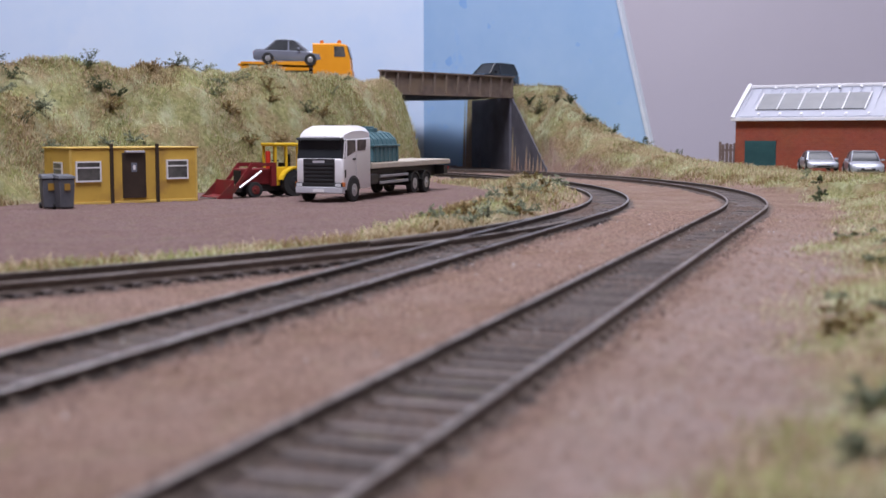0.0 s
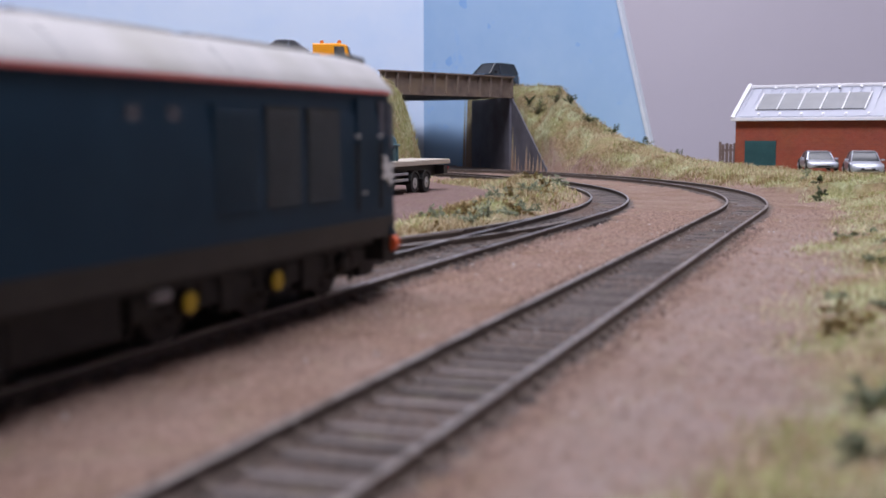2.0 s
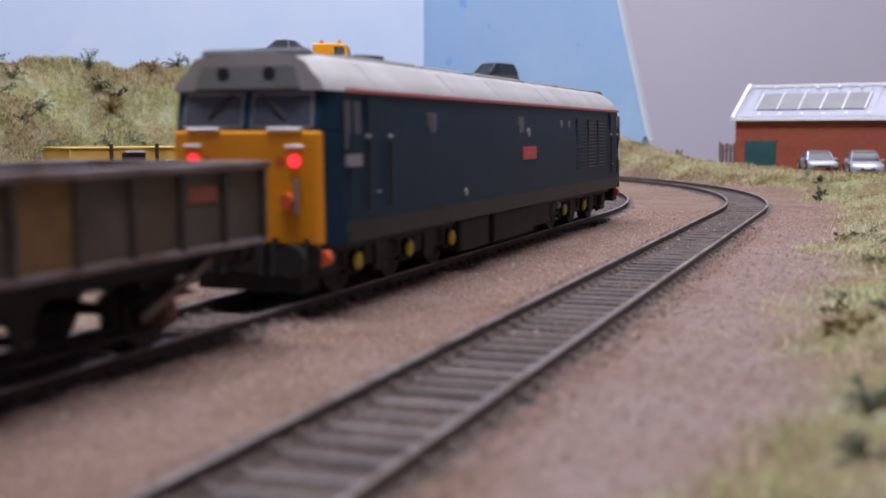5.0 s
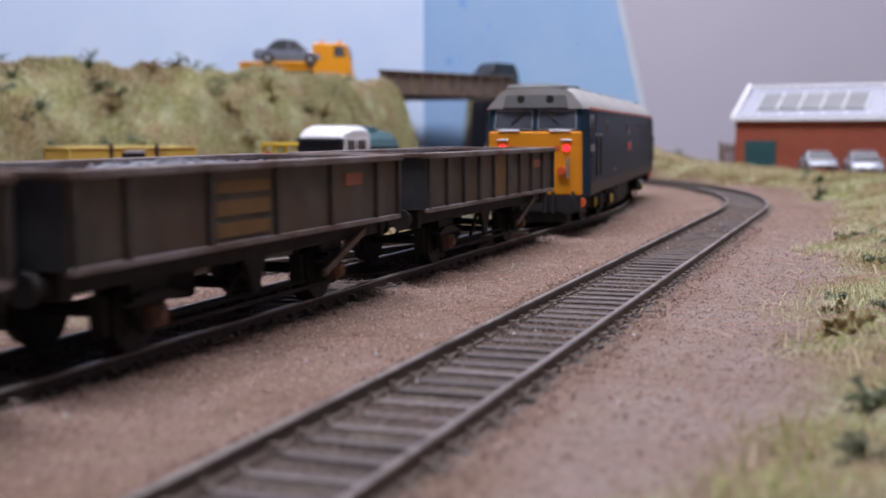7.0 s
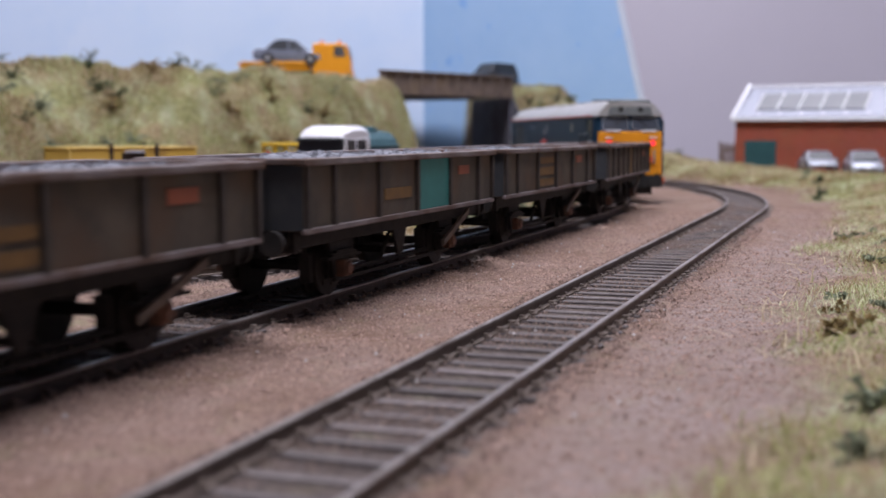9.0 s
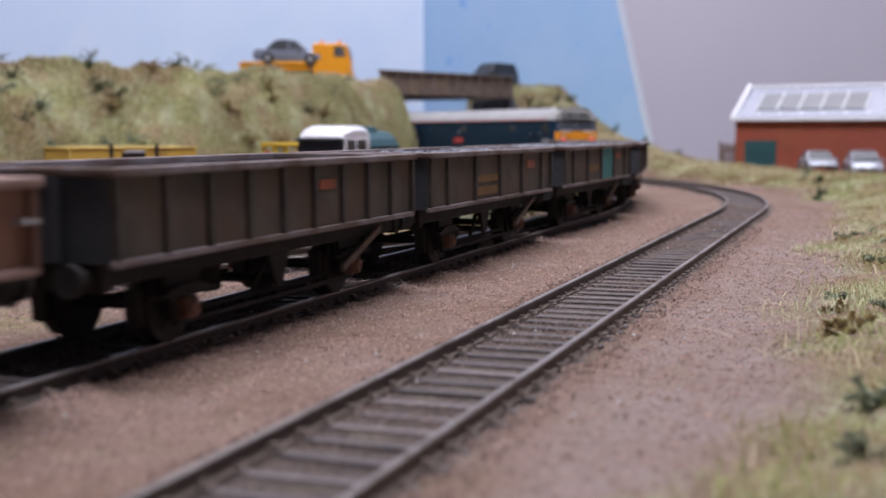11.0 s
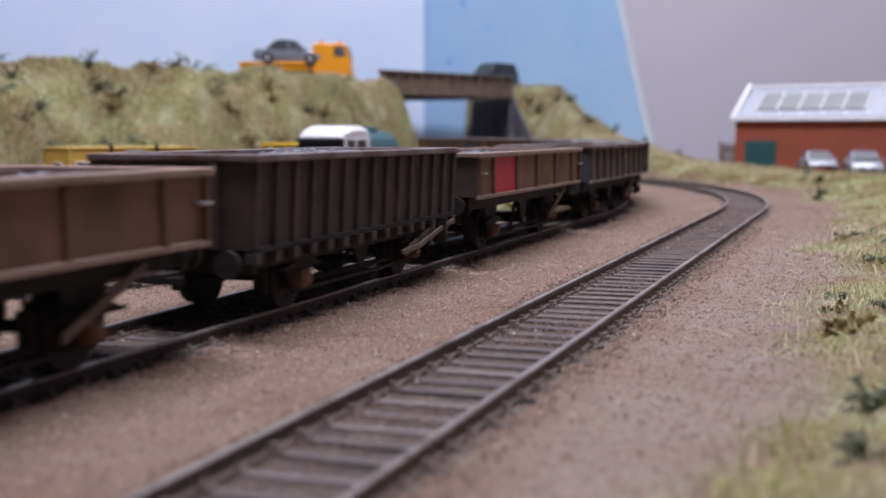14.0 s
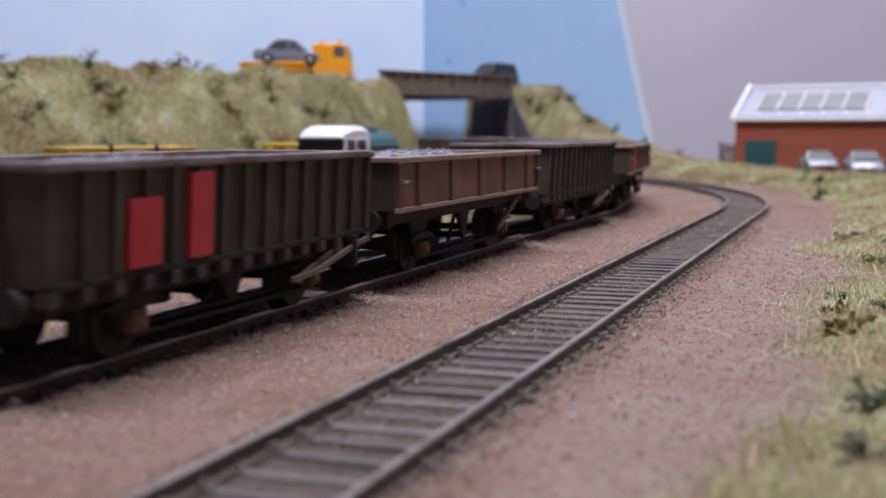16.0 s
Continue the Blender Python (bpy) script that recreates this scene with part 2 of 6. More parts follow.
def foot_distance(x, y):
    """Distance behind the foot of the left bank, negative in front of it (arrays)."""
    best, sign = np.full(x.shape, 1e9), np.ones(x.shape)
    for (ax, ay), (bx, by) in zip(FOOT[:-1], FOOT[1:]):
        ux, uy = bx - ax, by - ay
        k = np.clip(((x - ax) * ux + (y - ay) * uy) / (ux * ux + uy * uy), 0, 1)
        d = np.hypot(x - ax - k * ux, y - ay - k * uy)
        side = np.sign(ux * (y - ay) - uy * (x - ax))
        near = d < best
        best, sign = np.where(near, d, best), np.where(near, side, sign)
    return best * sign


def right_of_abutment(x, y):
    (ax, ay), (bx, by) = A_FOOT, A_FAR
    return -((bx - ax) * (y - ay) - (by - ay) * (x - ax)) / math.hypot(bx - ax, by - ay)


def wobble(x, y, size, seed=0.0):
    """Smooth unevenness, about -1 to 1 (arrays)."""
    out = 0
    for k, (a, b, c) in enumerate(((1.0, 0.37, 0.1), (-0.61, 1.13, 1.9), (0.83, -0.92, 4.2), (1.71, 1.29, 2.7), (-2.03, 0.9, 5.1))):
        out = out + np.sin((a * x + b * y) / size * 2.3 + c + seed * (k + 1)) * (0.42 if k < 3 else 0.22)
    return out


def masks(x, y):
    d1, d2 = line_distance(x, y, main_line), line_distance(x, y, near_line)
    ds = line_distance(x, y, siding, True)
    fd = foot_distance(x, y)
    ra = right_of_abutment(x, y)
    return d1, d2, ds, fd, ra


def ground_height(x, y):
    x, y = np.asarray(x, float), np.asarray(y, float)
    d1, d2, ds, fd, ra = masks(x, y)
    z = 0.35 * wobble(x, y, 9) + 0.3 * wobble(x, y, 3.1, 2) + 0.4 * wobble(x, y, 40, 1)
    # the beds: stone up to the sleepers' tops, but for open gaps where the near track passes close by
    full = 0.6 + 0.25 * wobble(x, y, 5.3, 11)
    gap = np.clip((y - 300 + 25 * wobble(x, y, 30, 12)) / 60, 0, 1)
    z = np.where(np.abs(d1) < 11.2, full - 0.1, z)
    z = np.where(np.abs(d2) < 11.2, full * gap + 0.28 * (1 - gap), z)
    z = np.where((np.abs(np.abs(d2) - 13) < 2.4) | (np.abs(np.abs(d1) - 13) < 2.4), z + 0.5, z)
    z = np.where((np.abs(ds) < 15) & (y < 470), np.minimum(z, 0) * 0.3 - 0.5, z)
    # left bank
    width = np.interp(y, [560, 680, 800, 900], [60, 62, 40, 24])
    k = np.clip(fd / width + 0.10 * wobble(x, y, 42, 3) * np.clip(fd / 20, 0, 1), 0, 1)
    bank = np.interp(x, [-330, -200, -60], [68, 71, 71.5]) * (np.sin(k * math.pi / 2) * 0.55 + k * 0.45)
    bank = bank + np.clip(fd / 10, 0, 1) * (3.6 * wobble(x, y, 24, 4) + 2.2 * wobble(x, y, 9, 5)) * np.where(fd < 90, 1.0, 0.1)
    z = np.where(fd > 0, np.maximum(z, np.where(fd > 95, 73.5, bank)), z)
    # right bank, falling away beside the outer track
    crest = np.interp(x, [40, 62, 106, 123, 153, 190, 218, 262, 320], [75, 77, 75, 51, 28, 13, 8, 5, 3])
    kr = np.clip((d2 - 26) / 62 + 0.08 * wobble(x, y, 30, 6), 0, 1)
    right = crest * (np.sin(kr * math.pi / 2) * 0.5 + kr * 0.5) + kr * 1.8 * wobble(x, y, 17, 7)
    z = np.where((ra > 0) & (d2 > 26) & (y > 600), np.maximum(z, right), z)
    # low verge inside the curve, and the near verge
    verge = np.exp(-((d1 + 34) / 16) ** 2) * np.clip((y - 380) / 90, 0, 1) * np.clip((760 - y) / 60, 0, 1)
    z = z + 7.0 * verge * (1 + 0.4 * wobble(x, y, 22, 8))
    near = np.clip((d2 - 34) / 46, 0, 1) * np.clip((700 - y) / 100, 0, 1)
    return z + near * (5 + 2.5 * wobble(x, y, 26, 9))


def grass_amount(x, y):
    d1, d2, ds, fd, ra = masks(x, y)
    g = np.clip(fd / 8 + 0.6, 0, 1)
    g = np.maximum(g, np.clip((d2 - 34) / 12, 0, 1) * np.where(y > 600, 1, 0) * np.where(ra > 0, 1, 0))
    g = np.maximum(g, np.clip(1.35 - np.abs(d1 + 36) / 18, 0, 1) * np.where(y > 400, 1, 0) * np.where(y < 800, 1, 0))
    g = np.maximum(g, 0.8 * np.clip(1.3 - np.abs(ds + 32) / 14, 0, 1) * np.where(y < 430, 1, 0))
    g = np.maximum(g, np.clip((d2 - np.interp(y, [110, 200], [29, 37]) + 7 * wobble(x, y, 30, 3)) / 11, 0, 0.95) * np.where(y < 620, 1, 0))
    patch = np.exp(-((x + 90) / 22) ** 2 - ((y - 212) / 14) ** 2)
    return np.maximum(g, 0.7 * patch)


def ground_material():
    m = bpy.data.materials.new("layout_ground")
    m.use_nodes = True
    nt = m.node_tree
    n, l = nt.nodes, nt.links
    p = n["Principled BSDF"]
    p.inputs["Roughness"].default_value = 0.95
    p.inputs["Specular IOR Level"].default_value = 0.15
    tc = n.new("ShaderNodeTexCoord")

    def noisy(scale, detail=4, rough=0.6):
        t = n.new("ShaderNodeTexNoise")
        t.inputs["Scale"].default_value, t.inputs["Detail"].default_value, t.inputs["Roughness"].default_value = scale, detail, rough
        l.new(tc.outputs["Object"], t.inputs["Vector"])
        return t.outputs["Fac"]

    def ramp(fac, a, b, lo=0.35, hi=0.65):
        r = n.new("ShaderNodeValToRGB")
        r.color_ramp.elements[0].position, r.color_ramp.elements[1].position = lo, hi
        r.color_ramp.elements[0].color, r.color_ramp.elements[1].color = (*a, 1), (*b, 1)
        l.new(fac, r.inputs["Fac"])
        return r.outputs["Color"]

    def mix(fac, a, b):
        x = n.new("ShaderNodeMix")
        x.data_type = "RGBA"
        l.new(fac, x.inputs["Factor"])
        l.new(a, x.inputs["A"])
        l.new(b, x.inputs["B"])
        return x.outputs["Result"]

    def attr(name):
        a = n.new("ShaderNodeAttribute")
        a.attribute_name = name
        return a.outputs["Fac"]

    def soft(a, noise_out, spread=0.5):
        s = n.new("ShaderNodeMath")
        s.operation = "MULTIPLY_ADD"
        l.new(noise_out, s.inputs[0])
        s.inputs[1].default_value, s.inputs[2].default_value = spread * 2, -spread
        t = n.new("ShaderNodeMath")
        t.operation, t.use_clamp = "ADD", True
        l.new(s.outputs[0], t.inputs[0])
        l.new(a, t.inputs[1])
        return t.outputs[0]

    pt = n.new("ShaderNodeMapRange")
    pt.inputs["From Min"].default_value, pt.inputs["From Max"].default_value = 0.4, 0.62
    l.new(noisy(34, 5, 0.65), pt.inputs["Value"])
    patchy = pt.outputs["Result"]
    ballast = mix(patchy, ramp(noisy(1500, 3), (0.22, 0.142, 0.112), (0.41, 0.29, 0.24)),
                  ramp(noisy(1100, 4, 0.7), (0.17, 0.1, 0.07), (0.35, 0.235, 0.18)))
    sand = mix(patchy, ramp(noisy(1300, 3), (0.29, 0.22, 0.2), (0.45, 0.36, 0.335)),
               ramp(noisy(900, 4, 0.7), (0.26, 0.19, 0.165), (0.46, 0.36, 0.325)))
    ballast = mix(soft(attr("sand"), noisy(38, 6, 0.65), 0.85), ballast, sand)
    yard = mix(noisy(30, 4), ramp(noisy(900, 4), (0.15, 0.085, 0.072), (0.25, 0.16, 0.14)),
               ramp(noisy(700, 4), (0.17, 0.115, 0.115), (0.29, 0.21, 0.2)))
    gp = n.new("ShaderNodeMapRange")
    gp.inputs["From Min"].default_value, gp.inputs["From Max"].default_value = 0.42, 0.58
    l.new(noisy(30, 4), gp.inputs["Value"])
    gq = n.new("ShaderNodeMapRange")
    gq.inputs["From Min"].default_value, gq.inputs["From Max"].default_value = 0.5, 0.66
    l.new(noisy(52, 5), gq.inputs["Value"])
    grass = mix(gp.outputs["Result"], ramp(noisy(420, 5), (0.2, 0.145, 0.075), (0.4, 0.31, 0.18)),
                ramp(noisy(380, 5), (0.2, 0.2, 0.08), (0.37, 0.36, 0.17)))
    grass = mix(gq.outputs["Result"], grass, ramp(noisy(300, 5), (0.34, 0.36, 0.2), (0.5, 0.5, 0.32)))
    bed = ramp(noisy(900, 4, 0.7), (0.08, 0.062, 0.056), (0.19, 0.152, 0.14))
    road = ramp(noisy(500, 4), (0.06, 0.06, 0.06), (0.1, 0.1, 0.1))
    col = mix(soft(attr("yard"), noisy(160, 4), 0.25), ballast, yard)
    col = mix(soft(attr("bed"), noisy(320, 4), 0.4), col, bed)
    col = mix(soft(attr("grass"), noisy(140, 5), 0.5), col, grass)
    col = mix(attr("road"), col, road)
    l.new(col, p.inputs["Base Color"])
    bp = n.new("ShaderNodeBump")
    bp.inputs["Strength"].default_value, bp.inputs["Distance"].default_value = 1.0, 0.0012
    l.new(noisy(1300, 5, 0.7), bp.inputs["Height"])
    l.new(bp.outputs["Normal"], p.inputs["Normal"])
    return m


def build_ground():
    xs = np.unique(np.concatenate([np.arange(-620, -240, 8), np.arange(-240, 240, 2.6), np.arange(240, 640, 8.0), [640]]))
    ys = np.unique(np.concatenate([np.arange(-1250, -240, 40), np.arange(-240, 70, 12), np.arange(70, 420, 2.6), np.arange(420, 1240, 3.6), [1240]]))
    X, Y = np.meshgrid(xs, ys)
    Z = ground_height(X, Y)
    d1, d2, ds, fd, ra = masks(X, Y)
    nx = len(xs)
    idx = np.arange(X.size).reshape(X.shape)
    quads = np.stack([idx[:-1, :-1], idx[:-1, 1:], idx[1:, 1:], idx[1:, :-1]], -1).reshape(-1, 4)
    cx, cy = X.ravel()[quads].mean(1), Y.ravel()[quads].mean(1)
    slope = (BOARD_END[1] - CORNER[1]) / (BOARD_END[0] - CORNER[0])
    rim = np.where(cx < BOARD_END[0], CORNER[1] + (cx - CORNER[0]) * slope - 3, 1087)
    quads = quads[cy < np.where(cx < CORNER[0], 1227, rim)]
    me = bpy.data.meshes.new("ground")
    me.from_pydata((np.stack([X.ravel(), Y.ravel(), Z.ravel()], 1) * MM).tolist(), [], quads.tolist())
    bed = np.maximum(np.clip((12.5 - np.abs(d1)) / 3, 0, 1), np.clip((12.5 - np.abs(d2)) / 3, 0, 1))
    bed = np.maximum(bed, np.clip((17 - np.abs(ds)) / 5, 0, 1) * (Y < 470))
    yard = np.clip((-46 - d1) / 16, 0, 1) * (ds < -36)
    sand = 0.75 * np.clip((d2 - 13) / 8, 0, 1) * np.clip((520 - Y) / 160, 0, 1)
    road = np.clip((fd - 98) / 6, 0, 1)
    for key, val in (("bed", bed), ("sand", sand), ("yard", yard), ("grass", grass_amount(X, Y)), ("road", road)):
        me.attributes.new(key, "FLOAT", "POINT").data.foreach_set("value", np.ascontiguousarray(val.ravel(), dtype=np.float32))
    me.polygons.foreach_set("use_smooth", np.ones(len(me.polygons), dtype=bool))
    me.materials.append(ground_material())
    return tagged(new("ground", me), "pinkish ballast, ash yard and grassy banks of the layout", "ground", kind="structure")


ground = build_ground()


def slab(name, outline, z0, z1, material, label, category):
    return tagged(part(name, shape().prism(outline, "z", z0, z1), material), label, category, kind="structure")


def upright(name, a, b, z0, z1, thick, material, label, category, tops=None):
    """A wall of the given thickness behind the line from a to b; tops: heights at both ends."""
    d = Vector((b[0] - a[0], b[1] - a[1])).normalized() * thick
    nx, ny = -d.y, d.x
    ta, tb = tops or (z1, z1)
    s = shape().loft([[(a[0], a[1], z0), (a[0], a[1], ta), (a[0] + nx, a[1] + ny, ta), (a[0] + nx, a[1] + ny, z0)],
                      [(b[0], b[1], z0), (b[0], b[1], tb), (b[0] + nx, b[1] + ny, tb), (b[0] + nx, b[1] + ny, z0)]])
    return tagged(part(name, s, material), label, category, kind="structure")


# room around the layout
slab("floor", [(-2200, -1800), (2400, -1800), (2400, 2600), (-2200, 2600)], -960, -940, M["carpet"], "grey carpet floor of the room", "floor")
slab("ceiling", [(-2200, -1800), (2400, -1800), (2400, 2600), (-2200, 2600)], 1420, 1440, M["ceiling"], "white painted ceiling of the room", "ceiling")
for nm, a, b in (("wall_north", (2400, 2500), (-2200, 2500)), ("wall_south", (-2200, -1700), (2400, -1700)),
                 ("wall_west", (-2100, 2600), (-2100, -1800)), ("wall_east", (2300, -1800), (2300, 2600))):
    upright(nm, b, a, -940, 1420, 60, M["room"], "plain lilac-grey painted room wall", "wall")
slab("baseboard", [(-620, -1250), (640, -1250), (640, 1086), (192, 1086), (-20, 1226), (-620, 1226)], -30, -3, M["board_edge"], "timber baseboard under the layout", "baseboard")

# painted backscene boards
upright("wall_back_scene", (-640, 1232), CORNER, -30, 420, 6, M["sky_a"], "pale sky-blue painted backscene board", "wall")


def corner_board():
    (ax, ay), (bx, by) = CORNER, BOARD_END
    ux, uy = (bx - ax), (by - ay)
    ln = math.hypot(ux, uy)
    nx, ny = -uy / ln * 5, ux / ln * 5

    def at(k, z, back):
        return (ax + ux * k + nx * back, ay + uy * k + ny * back, z)
    rim = [(0, -30), (1, -30), (1.0, 16), (0.855, 160), (0.60, 420), (0, 420)]
    board = part("wall_corner_board", shape().loft([[at(k, z, 0) for k, z in rim], [at(k, z, 1) for k, z in rim]]), M["sky_b"])
    tagged(board, "sky-blue painted board with a slanting cut end", "wall", kind="structure")
    cut = [(1.0, 16), (0.855, 160), (0.60, 420)]
    s = shape()
    for (k0, z0), (k1, z1) in zip(cut[:-1], cut[1:]):
        s.loft([[at(k0, z0, -0.3), at(k0 + 0.013, z0, -0.3), at(k0 + 0.013, z0, 1.2), at(k0, z0, 1.2)],
                [at(k1, z1, -0.3), at(k1 + 0.013, z1, -0.3), at(k1 + 0.013, z1, 1.2), at(k1, z1, 1.2)]])
    part("cut_edge", s, M["board_edge"], board, "bare pale cut edge")

    for k, z, w, h in ((0.193, 165, 4.5, 7), (0.125, 107, 4, 5), (0.70, 118, 2.5, 2), (0.31, 140, 2, 2.5)):
        ring = [(k + w * math.cos(a) * (1 + 0.3 * math.sin(3 * a + w)) / ln, z + h * math.sin(a) * (1 + 0.2 * math.cos(2 * a + h))) for a in np.linspace(0, TAU, 15)[:-1]]
        part("paint_smudge", shape().loft([[at(u, v, -0.02) for u, v in ring], [at(u, v, 0.1) for u, v in ring]]), M["smudge"], board, "small darker blue paint smudge")


M["smudge"] = mat("blue_smudge", (0.24, 0.45, 0.8), (0.28, 0.48, 0.8), 0.85, 60)
corner_board()


# ---- track ----
def rail_shape(line, off, s0, s1, step=6.0):
    rings = []
    n = max(2, int((s1 - s0) / step))
    prof = [(-0.9, 0.5), (0.9, 0.5), (0.9, 0.9), (0.26, 1.1), (0.26, 2.0), (0.45, 2.25), (0.45, 2.85), (0.3, 3.0), (-0.3, 3.0), (-0.45, 2.85), (-0.45, 2.25), (-0.26, 2.0), (-0.26, 1.1), (-0.9, 0.9)]
    for i in range(n + 1):
        s = s0 + (s1 - s0) * i / n
        rings.append([(*line.at(s, off + u)[:2], w) for u, w in prof])
    return shape().loft(rings)


def rail_head(line, off, s0, s1, step=6.0):
    n = max(2, int((s1 - s0) / step))
    prof = [(-0.49, 2.7), (0.49, 2.7), (0.49, 2.95), (0.34, 3.06), (-0.34, 3.06), (-0.49, 2.95)]
    return shape().loft([[(*line.at(s0 + (s1 - s0) * i / n, off + u)[:2], w) for u, w in prof] for i in range(n + 1)])


def tie(line, s, half=15.5, jitter=0.0):
    x, y, a = line.at(s)
    return mmpose(x, y, 0, math.degrees(a) + jitter)


SLEEPER = mesh_of("sleeper", shape().box(-1.05, -11.4, -1.4, 1.05, 11.4, 0.75), M["sleeper"], 0.2)
CHAIR = mesh_of("rail_chair", shape().box(-0.85, -1.7, 0.7, 0.85, 1.7, 1.2).box(-0.55, -1.2, 1.15, 0.55, 1.2, 1.6), M["chair"], 0.15)


def track(line, s0, s1, label, parts_from, parts_to, rails=((-1, 0, 0), (1, 0, 0)), chairs_to=-60):
    t = thing("railway_track", label, "track", group="railway tracks", kind="structure")
    for side, a, b in rails:
        used = line is main_line
        r = part("rail", rail_shape(line, side * 8.82, s0 + a, s1 + b), M["rail_dark" if used else "rail_side"], t)
        part("rail_head", rail_head(line, side * 8.82, s0 + a, s1 + b), M["rail_bright" if used else "rail"], r, "polished steel running surface" if used else "worn steel running surface")
    rest, k = shape(), 0
    rnd = random.Random(7)
    s = s0
    while s < s1:
        jit = rnd.uniform(-2.2, 2.2)
        if parts_from <= s < parts_to:
            ob = new("sleeper", SLEEPER)
            ob.parent, ob.matrix_basis = t, tie(line, s, jitter=jit) @ mmpose(0, rnd.uniform(-0.6, 0.6), rnd.uniform(-0.15, 0.12))
            if s < chairs_to:
                for sd in (-1, 1):
                    c = new("rail_chair", CHAIR)
                    c.parent = ob
                    c.matrix_basis = mmpose(0, sd * 8.82, 0)
        else:
            x, y, a = line.at(s)
            m = Matrix.Rotation(a + radians(jit), 3, "Z")
            b = shape().box(-1.05, -11.4, -1.4, 1.05, 11.4, 0.75)
            rest.add([tuple(m @ Vector(v) + Vector((x, y, 0))) for v in b.v], b.f)
        s += 6.75
    if rest.v:
        tagged(part("far_sleepers", rest, M["sleeper"], t), kind="stuff")
    return t


track(near_line, -1750, 700, "model railway track with rusty rails and brown sleepers", -440, 760)
track(main_line, -1780, 760, "curving model railway track with brown sleepers in ballast", -440, 760)
track(siding, -360, -40, "siding track that joins the main line at a turnout", -330, -110, rails=((-1, 0, 20), (1, 0, -4)), chairs_to=-400)
# check rails and switch blades of the turnout
turnout = thing("turnout_fittings", "check rails and switch blades of a model turnout", "turnout")
part("check_rail", rail_shape(main_line, 6.2, -150, -100), M["rail_side"], turnout)
part("check_rail", rail_shape(siding, -6.2, -150, -100), M["rail_side"], turnout)
part("switch_blade", rail_shape(siding, 7.2, -70, -12), M["rail_side"], turnout)


# ---- bridge and abutments ----
def bridge():
    a, b = Vector((-47.0, 957.0)), Vector((59.5, 1071.0))
    ang = math.degrees(math.atan2(b.y - a.y, b.x - a.x))
    ln = (b - a).length
    t = thing("girder_bridge", "rusty plate girder road bridge over the tracks", "bridge", mmpose(a.x, a.y, 66.6, ang))
    g = part("girder", shape().box(-6, -1.5, 0, ln + 4, 0, 16.8), M["girder"], t)
    part("top_flange", shape().box(-6, -4.3, 16.8, ln + 4, 2, 18.2), M["girder"], g, bevel=0.2)
    part("bottom_flange", shape().box(-6, -3.5, -1.2, ln + 4, 2, 0), M["girder"], g, bevel=0.2)
    for i in range(12):
        x = -3 + (ln + 4) * i / 11
        part("stiffener", shape().box(x - 0.8, -3.9, 0.2, x + 0.7, -1.5, 16.7), M["girder"], g)
    # the deck's depth is also set by the shade it casts on the backscene
    part("deck", shape().box(-12, 0.2, 0.5, ln + 6, 60, 7.6), M["asphalt"], t, "dark asphalt road deck")
    return t


bridge()
# road slab, its unseen back part added to block lamp light below the bridge
slab("road", [(-70.5, 973), (-54, 992), (43.5, 1091.5), (31, 1158), (-20, 1200), (-140, 1207), (-190, 1090), (-150, 1010)], 66.4, 73.2, M["asphalt"], "dark asphalt road over the bridge, widened out of sight to shade the backscene", "road")
upright("wall_abutment_right", A_FAR, (A_FOOT[0] - 26 * 0.98, A_FOOT[1] + 83 * 0.98), -3, 66, -3, M["concrete"], "dark grey abutment wall below the bridge", "wall", (66, 66))
upright("wall_abutment_wing", (A_FOOT[0] - 26 * 0.98, A_FOOT[1] + 83 * 0.98), A_FOOT, -3, 66, -1.2, M["concrete"], "dark grey sloping wing wall of the abutment", "wall", (66, 3))
upright("wall_abutment_left", (-12, 902), (-80, 988), -3, 64, 5, M["concrete"], "dark grey abutment wall of the bridge", "wall", (6, 66))


# ---- train ----
def wheelset(parent, x, r, name="wheelset"):
    """Axle with two flanged wheels; its origin is the axle's middle."""
    s = shape()
    for sd in (-1, 1):
        s.cyl((0, 0, 0), "y", r, sd * 7.3, sd * 9.8, 20)
        s.cyl((0, 0, 0), "y", r + 0.7, sd * 6.7, sd * 7.4, 20)
        s.cyl((0, 0, 0), "y", r * 0.45, sd * 9.8, sd * 10.3, 12)
        for k in range(6):
            a = TAU * k / 6
            s.box(r * 0.62 * math.cos(a) - 0.4, sd * 9.75, r * 0.62 * math.sin(a) - 0.4, r * 0.62 * math.cos(a) + 0.4, sd * 10.0, r * 0.62 * math.sin(a) + 0.4)
    s.cyl((0, 0, 0), "y", 1.0, -7, 7, 8)
    return part(name, s, M["wheel"], parent, at=mmpose(x, 0, r))


def buffers(parent, x, z, sgn, half=11.5, material=None):
    for sd in (-1, 1):
        b = part("buffer", shape().cyl((x, sd * half, z), "x", 1.5, 0, sgn * 3.2, 12).cyl((x, sd * half, z), "x", 2.3, sgn * 3.2, sgn * 4.2, 16), material or M["frame"], parent)
    s = shape().box(min(x, x + sgn * 6.5), -1.2, z - 3.2, max(x, x + sgn * 6.5), 1.2, z - 1.8)
    s.box(x + sgn * 5.8 - 0.5, -4.5, z - 3.4, x + sgn * 5.8 + 0.5, 4.5, z - 2.2)
    part("coupling", s, M["frame"], parent)


WHEELS = []
RW = 5.6


